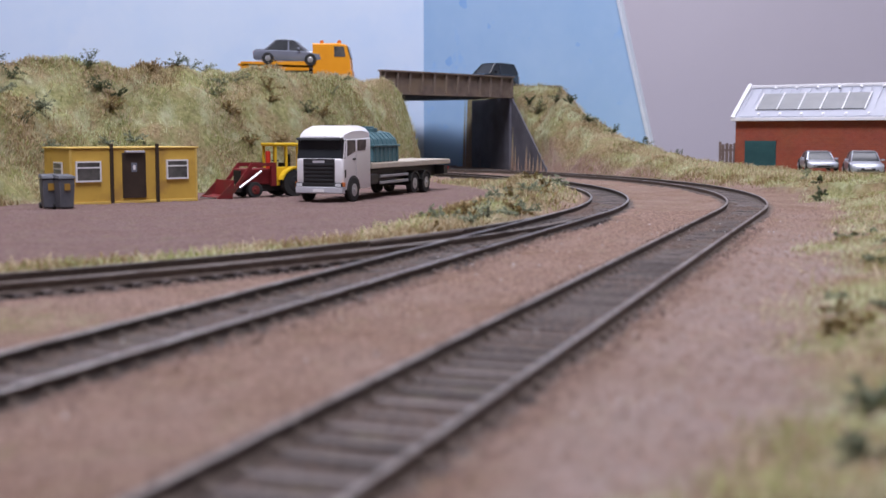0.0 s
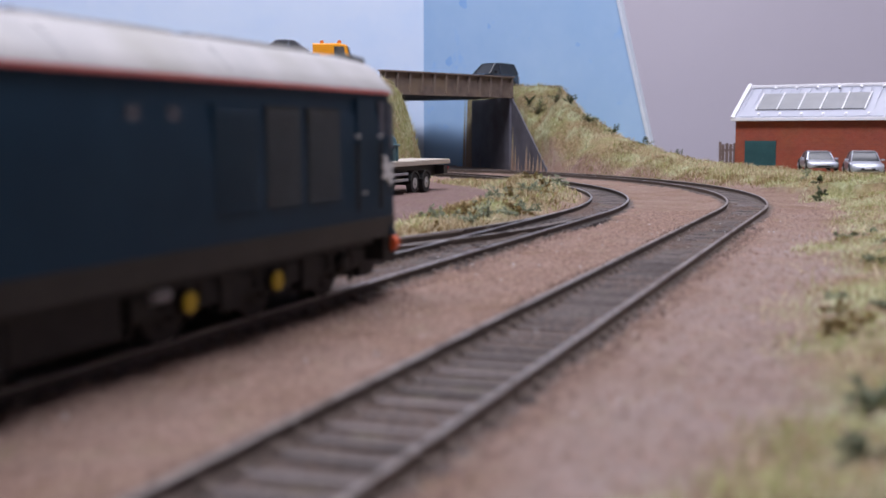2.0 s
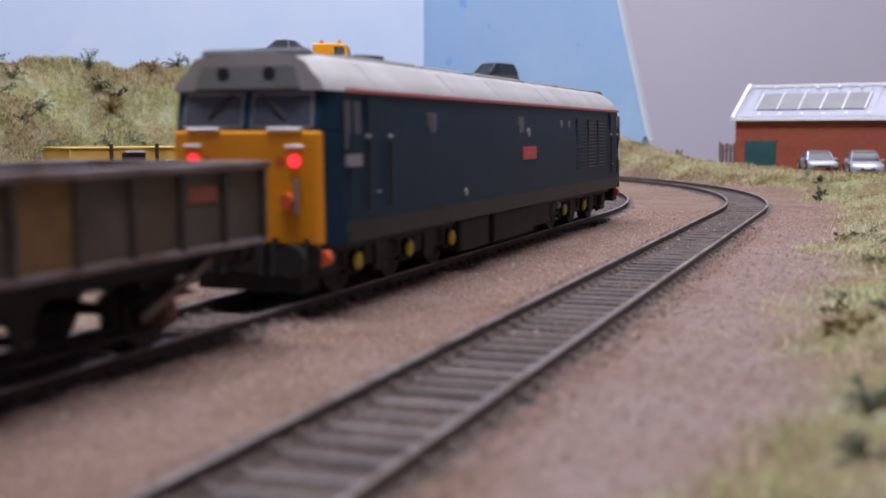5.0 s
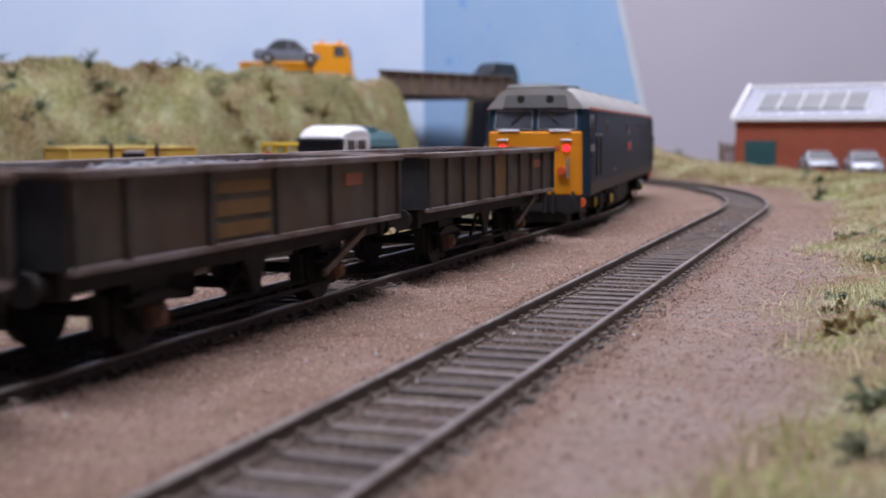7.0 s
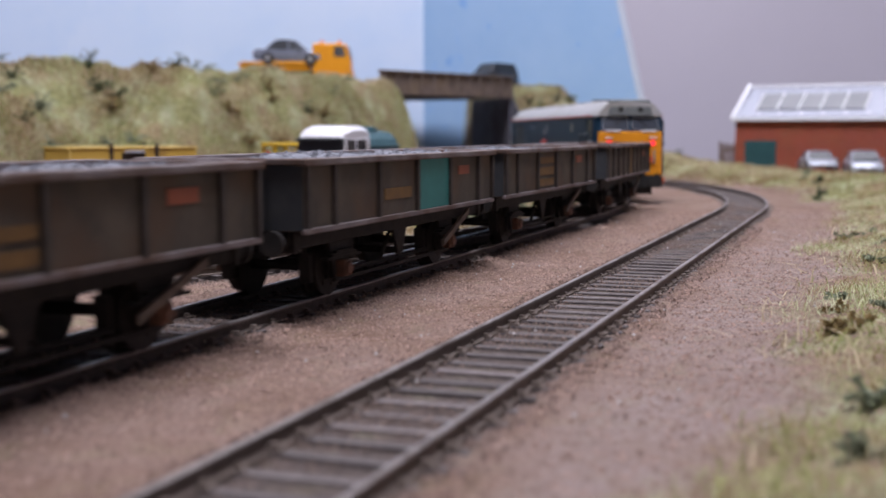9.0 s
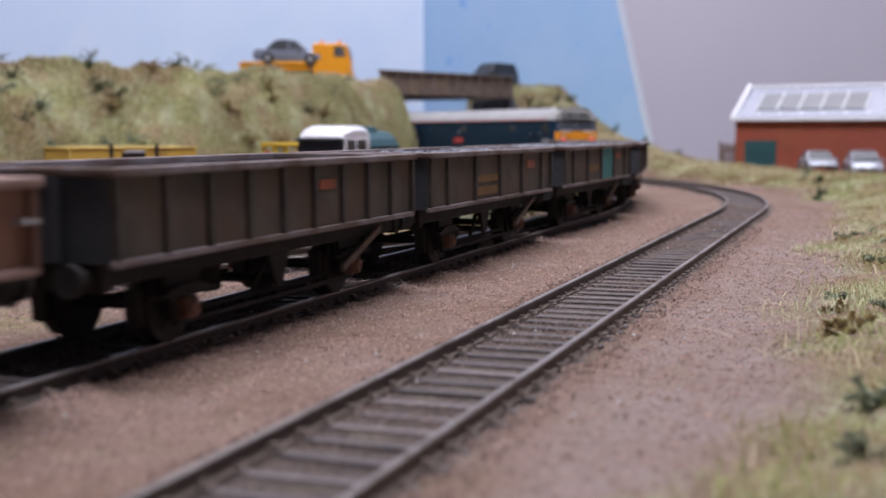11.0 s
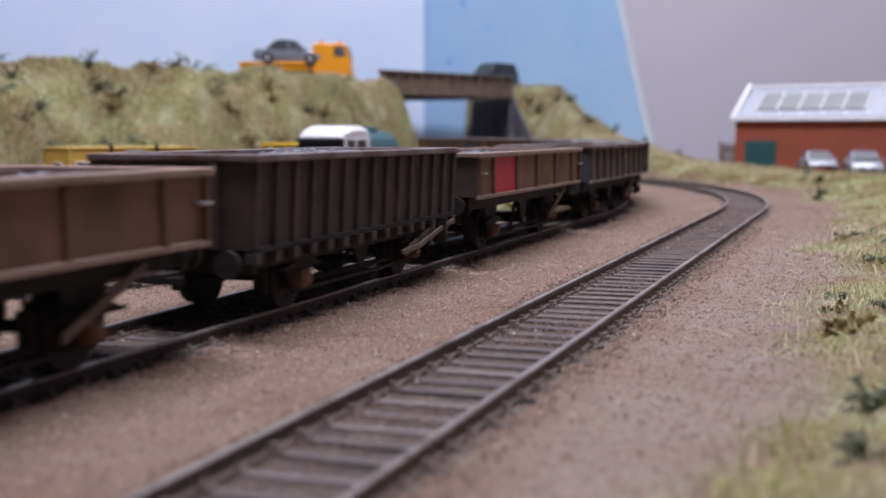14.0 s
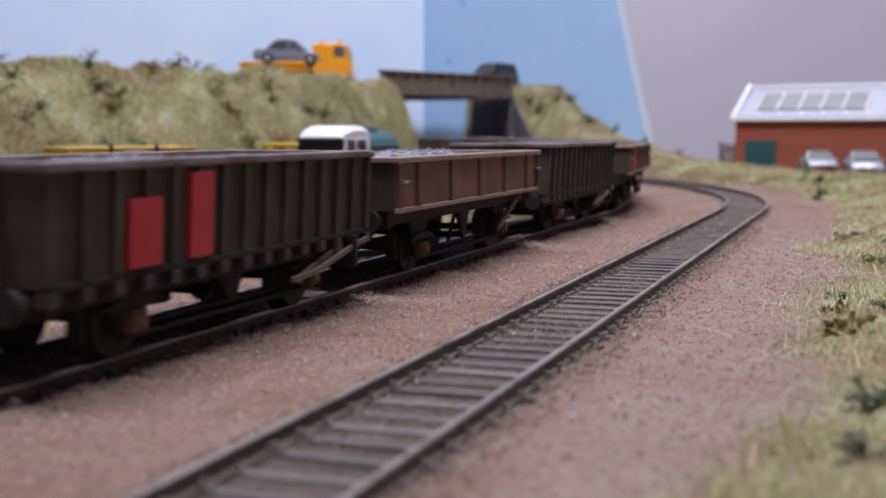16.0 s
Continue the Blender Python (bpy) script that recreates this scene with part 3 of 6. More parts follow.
def chassis(w, ln, base, top, lever):
    """Underframe of a two-axle wagon."""
    h = ln / 2
    f = part("underframe", shape().box(-h + 2, -11.4, top - 1.2, h - 2, 11.4, top - 0.4), M["frame"], w, "dirty black underframe")
    for sd in (-1, 1):
        part("sole_bar", shape().box(-h + 2, min(sd * 11.5, sd * 13.5), top - 3.4, h - 2, max(sd * 11.5, sd * 13.5), top), M["frame"], f, bevel=0.2)
        part("headstock", shape().box(min(sd * h, sd * (h - 2)), -14, top - 4, max(sd * h, sd * (h - 2)), 14, top - 0.2), M["frame"], f, bevel=0.2)
        part("crossbar", shape().box(sd * base * 0.2 - 1.5, -11.4, top - 2.6, sd * base * 0.2 + 1.5, 11.4, top - 1.1), M["frame"], f)
    for x in (-base / 2, base / 2):
        WHEELS.append((wheelset(w, x, RW), x, RW))
        for sd in (-1, 1):
            y = sd * 11.9
            part("axle_guard", shape().prism([(x - 5.4, top - 2), (x + 5.4, top - 2), (x + 2.6, RW - 1.8), (x - 2.6, RW - 1.8)], "y", y - sd * 0.5, y + sd * 0.5), M["frame"], f)
            part("axlebox", shape().box(x - 1.7, min(y, y + sd * 2.3), RW - 1.6, x + 1.7, max(y, y + sd * 2.3), RW + 1.6).cyl((x, y + sd * 2.2, RW), "y", 1.35, 0, sd * 0.6, 10), M["rustbox"], f, "rust-brown axlebox", bevel=0.35)
            leaf = shape()
            for i in range(3):
                leaf.box(x - 7.5 + i * 1.9, min(y, y + sd * 1.6), RW + 2.0 + i * 0.55, x + 7.5 - i * 1.9, max(y, y + sd * 1.6), RW + 2.5 + i * 0.55)
            part("leaf_spring", leaf, M["frame"], f)
            part("brake_shoe", shape().prism([(x + 6.2, 3.4), (x + 7.4, 3.2), (x + 7.9, 9), (x + 6.6, 9)], "y", sd * 7.2, sd * 9.6), M["frame"], f)
    for sd in (-1, 1):
        part("brake_lever", shape().loft([[(base / 2 + 10, sd * 14.3, top - 1.4), (base / 2 + 10, sd * 15.0, top - 1.4), (base / 2 + 10, sd * 15.0, top - 2.8), (base / 2 + 10, sd * 14.3, top - 2.8)],
                                          [(base / 2 - 8, sd * 14.3, 6.6), (base / 2 - 8, sd * 15.0, 6.6), (base / 2 - 8, sd * 15.0, 5.2), (base / 2 - 8, sd * 14.3, 5.2)]]), lever, f, "worn brown brake lever")
        part("brake_rod", shape().rod((-base / 2 + 8, sd * 10.5, 4.4), (base / 2 - 8, sd * 10.5, 4.4), 0.5).rod((-6, sd * 10.5, 4.4), (0, sd * 10.5, top - 3), 0.5).rod((6, sd * 10.5, 4.4), (0, sd * 10.5, top - 3), 0.5), M["frame"], f)
        part("vee_hanger", shape().prism([(-4, top - 3), (4, top - 3), (0.9, 5), (-0.9, 5)], "y", sd * 12.2, sd * 12.8), M["frame"], f)
        part("tie_bar", shape().box(-base / 2 - 2, min(sd * 11.7, sd * 12.3), 3.0, base / 2 + 2, max(sd * 11.7, sd * 12.3), 3.7), M["frame"], f)
        part("inner_sole_bar", shape().box(-h + 3, min(sd * 5.0, sd * 6.0), top - 4.2, h - 3, max(sd * 5.0, sd * 6.0), top - 1.1), M["frame"], f)
        for x in (-base / 2, base / 2):
            part("brake_shoe", shape().prism([(x - 6.2, 3.4), (x - 7.4, 3.2), (x - 7.9, 9), (x - 6.6, 9)], "y", sd * 7.2, sd * 9.6), M["frame"], f)
            part("brake_hanger", shape().rod((x - 7.2, sd * 8.4, 8.6), (x - 7.6, sd * 8.4, top - 1), 0.5).rod((x + 7.2, sd * 8.4, 8.6), (x + 7.6, sd * 8.4, top - 1), 0.5), M["frame"], f)
    part("brake_cylinder", shape().cyl((-base * 0.12, 0, 0), "z", 4.6, 4.8, top - 1, 18), M["frame"], f, bevel=0.4)
    part("cross_shaft", shape().rod((0, -12.6, 6.2), (0, 12.6, 6.2), 0.8, 8), M["frame"], f)
    for sg in (-1, 1):
        buffers(w, sg * h, top - 2.0, sg)
    return f


def stone_load(w, h, y, z, seed, heap=1.6):
    rnd = random.Random(seed)
    xs, ys = np.linspace(-h + 1.5, h - 1.5, 44), np.linspace(-y + 1, y - 1, 15)
    verts, faces = [], []
    for i, x in enumerate(xs):
        for j, q in enumerate(ys):
            edge = min(1, (h - abs(x)) / 14) * min(1, (y - abs(q)) / 7)
            verts.append((x, q, z - 1.8 + heap * edge * (1.1 + 0.8 * math.sin(x / 9 + seed)) + rnd.uniform(-0.45, 0.45)))
    for i in range(43):
        for j in range(14):
            faces.append((i * 15 + j, (i + 1) * 15 + j, (i + 1) * 15 + j + 1, i * 15 + j + 1))
    s = shape().add(verts, faces)
    for k in range(420):
        x, q, r = rnd.uniform(-h + 3, h - 3), rnd.uniform(-y + 2, y - 2), rnd.uniform(0.4, 0.9)
        edge = min(1, (h - abs(x)) / 14) * min(1, (y - abs(q)) / 7)
        c = (x, q, z - 1.6 + heap * edge * (1.1 + 0.8 * math.sin(x / 9 + seed)))
        a = rnd.uniform(0, 6)
        s.add([(c[0] + r * math.cos(a + u), c[1] + r * math.sin(a + u), c[2]) for u in (0, 2.1, 4.2)] + [(c[0], c[1], c[2] + r)], [(0, 1, 3), (1, 2, 3), (2, 0, 3), (0, 2, 1)])
    tagged(part("stone_load", s, M["load"], w, "heap of grey stone chippings"), kind="stuff")


def box_wagon(label, ln, ribs, z0, z1, side, rib, rim, end, patches=(), taper=0.0, rib_w=1.1, seed=1, heap=1.4, lever=None, base=None, catches=False):
    """Open box wagon; patches: (bay, material, z from, z to, x inset) on both sides."""
    w = thing("ballast_wagon", label, "wagon", group="wagons of the train")
    h, y = ln / 2, 15.4 if ribs > 12 else 16.5
    yb = y - taper
    walls = {}
    for sd in (-1, 1):
        walls[sd] = part("side_wall", shape().loft([[(x, sd * yb, z0), (x, sd * y, z1 - 1), (x, sd * (y - 0.9), z1 - 1), (x, sd * (yb - 0.9), z0)] for x in (-h, h)]), side, w)
    part("wagon_floor", shape().box(-h + 0.1, -yb + 0.92, z0 - 0.2, h - 0.1, yb - 0.92, z0 + 0.8), side, w)
    for sg in (-1, 1):
        part("end_wall", shape().loft([[(sg * (h - d), -yb + 0.05, z0), (sg * (h - d), yb - 0.05, z0), (sg * (h - d), y - 0.05, z1 - 1), (sg * (h - d), -y + 0.05, z1 - 1)] for d in (-0.03, 0.95)])
             .box(sg * h - 0.5 + sg * 0.3, -9, z0, sg * h + 0.5 + sg * 0.3, -7.6, z1 - 1.2).box(sg * h - 0.5 + sg * 0.3, 7.6, z0, sg * h + 0.5 + sg * 0.3, 9, z1 - 1.2), end, w, "dark end wall")
        part("end_rim", shape().box(min(sg * h, sg * (h - 1.4)) - 0.7, -y - 1.0, z1 - 1.15, max(sg * h, sg * (h - 1.4)) + 0.7, y + 1.0, z1), rim, w, bevel=0.25)
    # rib places: wide bays with short end bays, or even ones
    edges = [-h + 0.9 + (ln - 1.8) * i / (ribs - 1) for i in range(ribs)] if ribs != 7 else [-h + 0.9, *(-h + 12 + (ln - 24) * i / 4 for i in range(5)), h - 0.9]
    for sd in (-1, 1):
        part("top_rim", shape().box(-h - 0.68, min(sd * (y - 1.2), sd * (y + 1.15)), z1 - 1.3, h + 0.68, max(sd * (y - 1.2), sd * (y + 1.15)), z1 + 0.03), rim, w, bevel=0.3)
        part("sill", shape().box(-h, min(sd * (yb - 0.5), sd * (yb + 0.75)), z0 - 0.7, h, max(sd * (yb - 0.5), sd * (yb + 0.75)), z0 + 0.35), M["frame"] if ribs > 12 else rim, w, bevel=0.2)
        for i in range(ribs):
            x = edges[i]
            part("rib", shape().loft([[(u, sd * (yb - 0.2), z0 + 0.3), (u, sd * (yb + 0.85), z0 + 0.3), (u, sd * (y + 0.85), z1 - 1.2), (u, sd * (y - 0.2), z1 - 1.2)] for u in (x - rib_w / 2, x + rib_w / 2)]), rib, w)
        if ribs > 12:
            for i in range(ribs):
                part("rib_foot", shape().box(edges[i] - 1.1, min(sd * (yb - 1), sd * (yb + 1.2)), z0 - 2.4, edges[i] + 1.1, max(sd * (yb - 1), sd * (yb + 1.2)), z0 - 0.6), rib, w)
            bar = [(h - 2, z0 - 1.6), (h - 8, z0 - 2.4), (h - 24, 7.0), (h - 34, 6.4)]
            for (xa, za), (xb, zb) in zip(bar[:-1], bar[1:]):
                part("brake_arm", shape().loft([[(u, sd * 15.7, v - 0.45), (u, sd * 16.3, v - 0.45), (u, sd * 16.3, v + 0.45), (u, sd * 15.7, v + 0.45)] for u, v in ((xa, za), (xb, zb))]), M["lever"], w, "worn brown bent brake arm")
            part("arm_guide", shape().box(h - 9.5, min(sd * 13.6, sd * 16.8), 6.2, h - 8.3, max(sd * 13.6, sd * 16.8), z0 - 0.6), M["frame"], w)
            part("lower_skirt", shape().box(-h + 1, min(sd * (yb - 2), sd * (yb - 0.4)), z0 - 2.6, h - 1, max(sd * (yb - 2), sd * (yb - 0.4)), z0 - 0.4), M["frame"], w)
        for b, m, k0, k1, inset in patches:
            ea, eb = np.interp([b, b + 1], range(ribs), edges)
            x0, x1 = ea + rib_w / 2 + inset, eb - rib_w / 2 - inset
            out = 1.0 if ribs > 12 else 0.2
            za, zb = z0 + (z1 - 1 - z0) * k0, z0 + (z1 - 1 - z0) * k1
            ya, yc = yb + taper * k0, yb + taper * k1
            part("painted_patch", shape().loft([[(u, sd * (ya + 0.02), za), (u, sd * (ya + out), za), (u, sd * (yc + out), zb), (u, sd * (yc + 0.02), zb)] for u in (x0, x1)]), m, walls[sd], "fresh paint patch")
        if catches:
            for x in (-h + 2.4, h - 2.4):
                part("door_catch", shape().box(x - 1.6, min(sd * y, sd * (y + 1.6)), z1 - 5.4, x + 1.6, max(sd * y, sd * (y + 1.6)), z1 - 4.9), M["steel"], w)
    stone_load(w, h - 1, y - 0.9, z1 - 1.0, seed, heap)
    chassis(w, ln - 3, base or ln * 0.56, z0 - 0.2, lever or M["lever"])
    return w


def wagons():
    a = dict(side=M["wag_a"], rib=M["wag_rib"], rim=M["wag_rim"], end=M["wag_end"], z0=14.6, z1=27.2)
    b = dict(side=M["wag_b"], rib=M["wag_b_rib"], rim=M["wag_b_rim"], end=M["wag_c"], z0=15.6, z1=26.6, catches=True)
    c = dict(side=M["wag_c"], rib=M["wag_c"], rim=M["wag_rim"], end=M["wag_c"], z0=12.6, z1=28.2, taper=0.8)
    o, t, g, r = M["ochre"], M["teal"], M["tag"], M["red_patch"]
    bars = [(2, o, 0.1, 0.28, 1.5), (2, o, 0.38, 0.58, 1.5), (2, o, 0.68, 0.84, 1.5)]
    return [
        (129.8, 21.8, box_wagon("weathered olive-brown box wagon with nine ribs", 108, 10, seed=1, heap=0.6, patches=[(4, o, 0.02, 0.98, 0), (7, g, 0.6, 0.8, 1.5)], **a)),
        (253.3, 145.8, box_wagon("weathered olive-grey box wagon with ochre bars", 107, 7, seed=2, heap=1.2, patches=bars + [(4, g, 0.62, 0.82, 6.0)], **a)),
        (370.8, 263.3, box_wagon("weathered olive box wagon with a teal patch", 107, 7, seed=3, heap=1.5, patches=[(3, t, 0.0, 1.0, 0), (2, o, 0.3, 0.5, 2.5), (4, g, 0.62, 0.8, 6)], **a)),
        (491.0, 386.5, box_wagon("olive-grey box wagon with faded lettering bars", 105, 7, seed=4, heap=1.2, patches=[(2, o, 0.12, 0.3, 0.5), (2, o, 0.4, 0.55, 0.5), (4, g, 0.6, 0.8, 5.5)], **a)),
        (607.0, 500.5, box_wagon("dark olive box wagon with rusty streaks", 106, 10, seed=5, heap=0.4, patches=[(5, g, 0.6, 0.75, 2.0)], **a)),
        (728.5, 621.0, box_wagon("rust-brown low-sided wagon with a red panel", 107, 7, seed=6, heap=0.9, patches=[(1, r, 0.0, 1.0, 0), (3, M["ochre"], 0.4, 0.66, 5.5)], **b)),
        (838.5, 743.0, box_wagon("sooty ribbed box wagon loaded with grey stone", 96, 15, seed=7, heap=1.3, rib_w=1.7, **c)),
        (963.0, 854.5, box_wagon("rust-brown low-sided wagon loaded with grey stone", 108, 7, seed=8, heap=1.7, **b)),
        (1071.0, 974.5, box_wagon("sooty ribbed box wagon with two red bars", 97, 15, seed=9, heap=1.2, rib_w=1.7, patches=[(2.4, r, 0.05, 0.7, -1.2), (4.5, r, 0.05, 0.92, -0.5)], **c)),
    ]


def locomotive():
    """Diesel locomotive, nose along +x; z from the rail top."""
    t = thing("diesel_locomotive", "dark blue model diesel locomotive with grey roof and yellow ends", "locomotive")
    H = 131.0

    def ring(x, hw, zs):
        pts = [(hw, 15.0), (hw, 27.0), (hw - 0.25, 33.0), (hw - 1.0, 39.4)]
        return [(x, -y, z) for y, z in pts] + [(x, y, z) for y, z in pts[::-1]]

    body = part("body", shape().loft([ring(-122, 17.9, 0), ring(-60, 18, 0), ring(60, 18, 0), ring(122, 17.9, 0)]), M["loco_blue"], t, smooth=True)
    part("valance", shape().loft([[(x, -18.05, 15.05), (x, -17.6, 11.0), (x, 17.6, 11.0), (x, 18.05, 15.05)] for x in (-124, 124)]), M["loco_valance"], t, "black lower body band")
    # roof: rounded, with a lower end over each cab
    def roof_ring(x, k, hw=17.1):
        pts = [(hw, 39.4), (hw - 0.6, 40.9), (hw - 2.6, 42.9), (12.2, 45.0 * k + 43.6 * (1 - k)), (10.4, 46.4 * k + 44.4 * (1 - k)), (5, 47.1 * k + 45 * (1 - k))]
        return [(x, -y, z) for y, z in pts] + [(x, y, z) for y, z in pts[::-1]]
    roof = part("roof", shape().loft([roof_ring(-128.5, 0.55, 15.8), roof_ring(-123, 0.8), roof_ring(-112, 1), roof_ring(112, 1), roof_ring(123, 0.8), roof_ring(128.5, 0.55, 15.8)]), M["loco_roof"], t, "light grey weathered roof", smooth=True)
    for x0, x1, hw in ((-104, -66, 9), (-58, -30, 8), (-22, 18, 9.5), (26, 60, 8), (66, 104, 9)):
        part("roof_hatch", shape().box(x0, -hw, 46.4, x1, hw, 47.35), M["loco_roof"], roof, bevel=0.4)
        part("roof_seam", shape().box(x0 - 3, -9, 46.0, x0 - 2.6, 9, 47.2).loft([[(x, -16.6, 40.9), (x, -12.2, 45.15), (x, 12.2, 45.15), (x, 16.6, 40.9)] for x in (x0 - 3, x0 - 2.5)]), M["bumper"], roof)
    part("roof_fan", shape().cyl((-84, 0, 47.5), "z", 8, 0, 0.7, 24), M["black"], roof, "black fan grille")
    for sd in (-1, 1):
        part("gutter_line", shape().box(-122, min(sd * 17.0, sd * 17.75), 39.2, 122, max(sd * 17.0, sd * 17.75), 39.9), M["loco_line"], t, "thin red line along the gutter")
        ys = sd * 18.0

        def plate(name, x0, x1, z0, z1, m, parent, label="", th=0.22, base=None):
            zm = (z0 + z1) / 2
            yo = (18.0 if zm < 27 else 17.85 if zm < 32 else 17.5) if base is None else base
            return part(name, shape().box(x0, min(sd * (yo - 0.3), sd * (yo + th)), z0, x1, max(sd * (yo - 0.3), sd * (yo + th)), z1), m, parent, label)
        # cab side windows and doors, both ends
        for sg in (-1, 1):
            xs = lambda u, v: (min(sg * u, sg * v), max(sg * u, sg * v))
            plate("cab_side_window", *xs(116.8, 124.0), 28.5, 37.6, M["cab_dark"], body, "dark cab side window")
            plate("window_pillar", *xs(120.2, 120.8), 28.3, 37.8, M["loco_blue"], body, th=0.4)
            d = plate("cab_door", *xs(106.0, 114.0), 15.8, 38.2, M["loco_blue"], body, "dark blue cab door", th=0.12)
            plate("door_window", *xs(107.6, 112.6), 28.5, 37.0, M["cab_dark"], d, th=0.3)
            for u in (104.6, 115.2):
                part("handrail", shape().rod((sg * u, sd * 18.7, 17), (sg * u, sd * 18.7, 30), 0.3), M["black"], body)
                part("handrail_cap", shape().rod((sg * u - 0.7, sd * 18.6, 31), (sg * u + 0.7, sd * 18.6, 31), 0.4), M["steel"], body)
            plate("number_bar", *xs(117.0, 124.0), 25.4, 27.7, M["bumper"], body, "pale number bar") if sg < 0 else None
            plate("door_kick_handle", *xs(108, 110), 20.0, 20.5, M["steel"], body)
        for x in (-78.5, -9.4):
            f = plate("body_window", x - 3.0, x + 3.0, 31.0, 36.0, M["panel_grey"], body, "small square body window")
            plate("window_pane", x - 2.2, x + 2.2, 31.7, 35.3, M["cab_dark"], f, th=0.35, base=17.6)
        plate("nameplate", -8.6, 5.0, 24.2, 27.8, M["plate_red"], body, "red nameplate")
        plate("name_bar", -6.4, 2.8, 25.6, 26.2, M["loco_line"], body, th=0.32, base=17.98)
        for x in (35.0, 44.6):
            plate("body_port", x - 1.5, x + 1.5, 31.2, 35.4, M["cab_dark"], body, "small dark port")
        part("crest", shape().cyl((-2.2, sd * 17.5, 31.8), "y", 1.3, 0, sd * 0.6, 14), M["bumper"], body, "small pale crest")
        part("data_panel", shape().cyl((-56.5, sd * 17.9, 17.6), "y", 1.0, 0, sd * 0.4, 14), M["bumper"], body, "small pale round panel")
        # louvred grilles near the nose end
        for x0, x1, deep in ((54.5, 68, False), (70.5, 82.5, True), (85, 98, True)):
            # deep grilles: flat black plate with louvres paler than the body
            g = plate("grille_recess", x0, x1, 19.5, 36.0, M["black"] if deep else M["loco_blue"], body, "dark louvred grille", th=0.12, base=17.9)
            for i in range(14):
                z = 20.0 + i * 1.14
                part("louvre", shape().loft([[(x, sd * 17.6, z + 0.55), (x, sd * (18.35 - max(0, z - 27) * 0.02), z), (x, sd * 17.7, z - 0.05)] for x in (x0 + 0.4, x1 - 0.4)]), M["louvre"] if deep else M["loco_blue"], g)
        plate("logo_bar", 117, 123, 22.6, 23.6, M["white"], body, "plain white mark")
        plate("logo_bar", 117, 123, 24.6, 25.6, M["white"], body)
        part("logo_slant", shape().prism([(117.6, 25.4), (119.2, 25.4), (122.4, 21.4), (120.8, 21.4)], "y", sd * 17.9, sd * 18.28), M["white"], body)
        part("logo_slant", shape().prism([(117.6, 27.2), (119.2, 27.2), (122.4, 23.2), (120.8, 23.2)], "y", sd * 17.9, sd * 18.26), M["white"], body)
    # cab ends
    for sg in (-1, 1):
        lit = sg < 0
        def slice_at(x, hw, z0, z1, hw1=None):
            return [(sg * x, -hw, z0), (sg * x, hw, z0), (sg * x, hw1 or hw, z1), (sg * x, -(hw1 or hw), z1)]
        part("cab_side", shape().loft([slice_at(121.9, 17.95, 11.2, 32.0, 17.5), slice_at(124.0, 17.85, 11.2, 32.0, 17.4), slice_at(128.4, 16.0, 11.2, 32.0, 15.7)]), M["loco_blue"], t)
        front = part("cab_front", shape().loft([slice_at(128.45, 16.0, 11.2, 32.0, 15.7), slice_at(130.3, 14.9, 11.2, 32.0, 14.6)]), M["yellow"], t, "yellow warning panel", bevel=0.5)
        upper = part("cab_window_frame", shape().loft([slice_at(121.9, 17.5, 32.05, 39.4, 17.0), slice_at(124.6, 17.2, 32.05, 39.4, 16.4), slice_at(127.4, 16.0, 32.05, 39.4, 15.2),
                                                      [(sg * 129.2, -14.6, 32.05), (sg * 129.2, 14.6, 32.05), (sg * 127.6, 14.2, 39.4), (sg * 127.6, -14.2, 39.4)]]), M["loco_blue"], t, bevel=0.2)
        for sd in (-1, 1):
            def on(u, w, out=0.0):
                return (sg * (129.2 - 1.6 * (w - 32.05) / 7.35 + out), u, w)
            y0, y1 = sd * 1.2, sd * 13.4
            part("screen_surround", shape().loft([[on(y0 - sd * 0.35, 32.6, d), on(y1 + sd * 0.35, 32.6, d), on(y1, 39.0, d), on(y0 - sd * 0.35, 39.0, d)] for d in (-0.3, 0.06)]), M["steel"], upper, "thin bright window surround")
            part("windscreen", shape().loft([[on(y0, 33.0, d), on(y1, 33.0, d), on(y1 - sd * 0.4, 38.6, d), on(y0, 38.6, d)] for d in (-0.2, 0.14)]), M["screen"], upper, "glazed windscreen")
            part("wiper", shape().rod(on(sd * 3, 38.8, 0.5), on(sd * 8, 34.6, 0.4), 0.22), M["black"], upper)
            part("marker_handrail", shape().rod((sg * 130.3, sd * 5, 32.3), (sg * 130.3, sd * 12, 32.3), 0.35), M["white"], front)
            part("lamp_bracket", shape().rod((sg * 130.5, sd * 8.8, 29.2), (sg * 130.5, sd * 12.4, 29.2), 0.3), M["white"], front)
            cl = part("tail_lamp", shape().cyl((sg * 129.8, sd * 10.6, 26.6), "x", 1.15, 0, sg * 0.9, 16), M["lamp_red"] if lit else M["red"], front, "lit red tail lamp" if lit else "unlit red tail lamp")
            part("lamp_ring", shape().cyl((sg * 129.8, sd * 7.6, 26.6), "x", 1.0, 0, sg * 0.6, 16), M["orange"], front)
            part("multiple_socket", shape().cyl((sg * 129.8, sd * 9.2, 19.2), "x", 1.4, 0, sg * 1.5, 14), M["orange"], front, "orange-red jumper socket")
            part("jumper_cable", shape().rod((sg * 130.9, sd * 11.2, 23.5), (sg * 130.9, sd * 11.2, 17.0), 0.5), M["steel"], front)
            for u in (4.0, 6.5, 13):
                part("brake_pipe", shape().rod((sg * 130.6, sd * u, 12.5), (sg * 131.4, sd * u, 5.5), 0.55), M["black"], front)
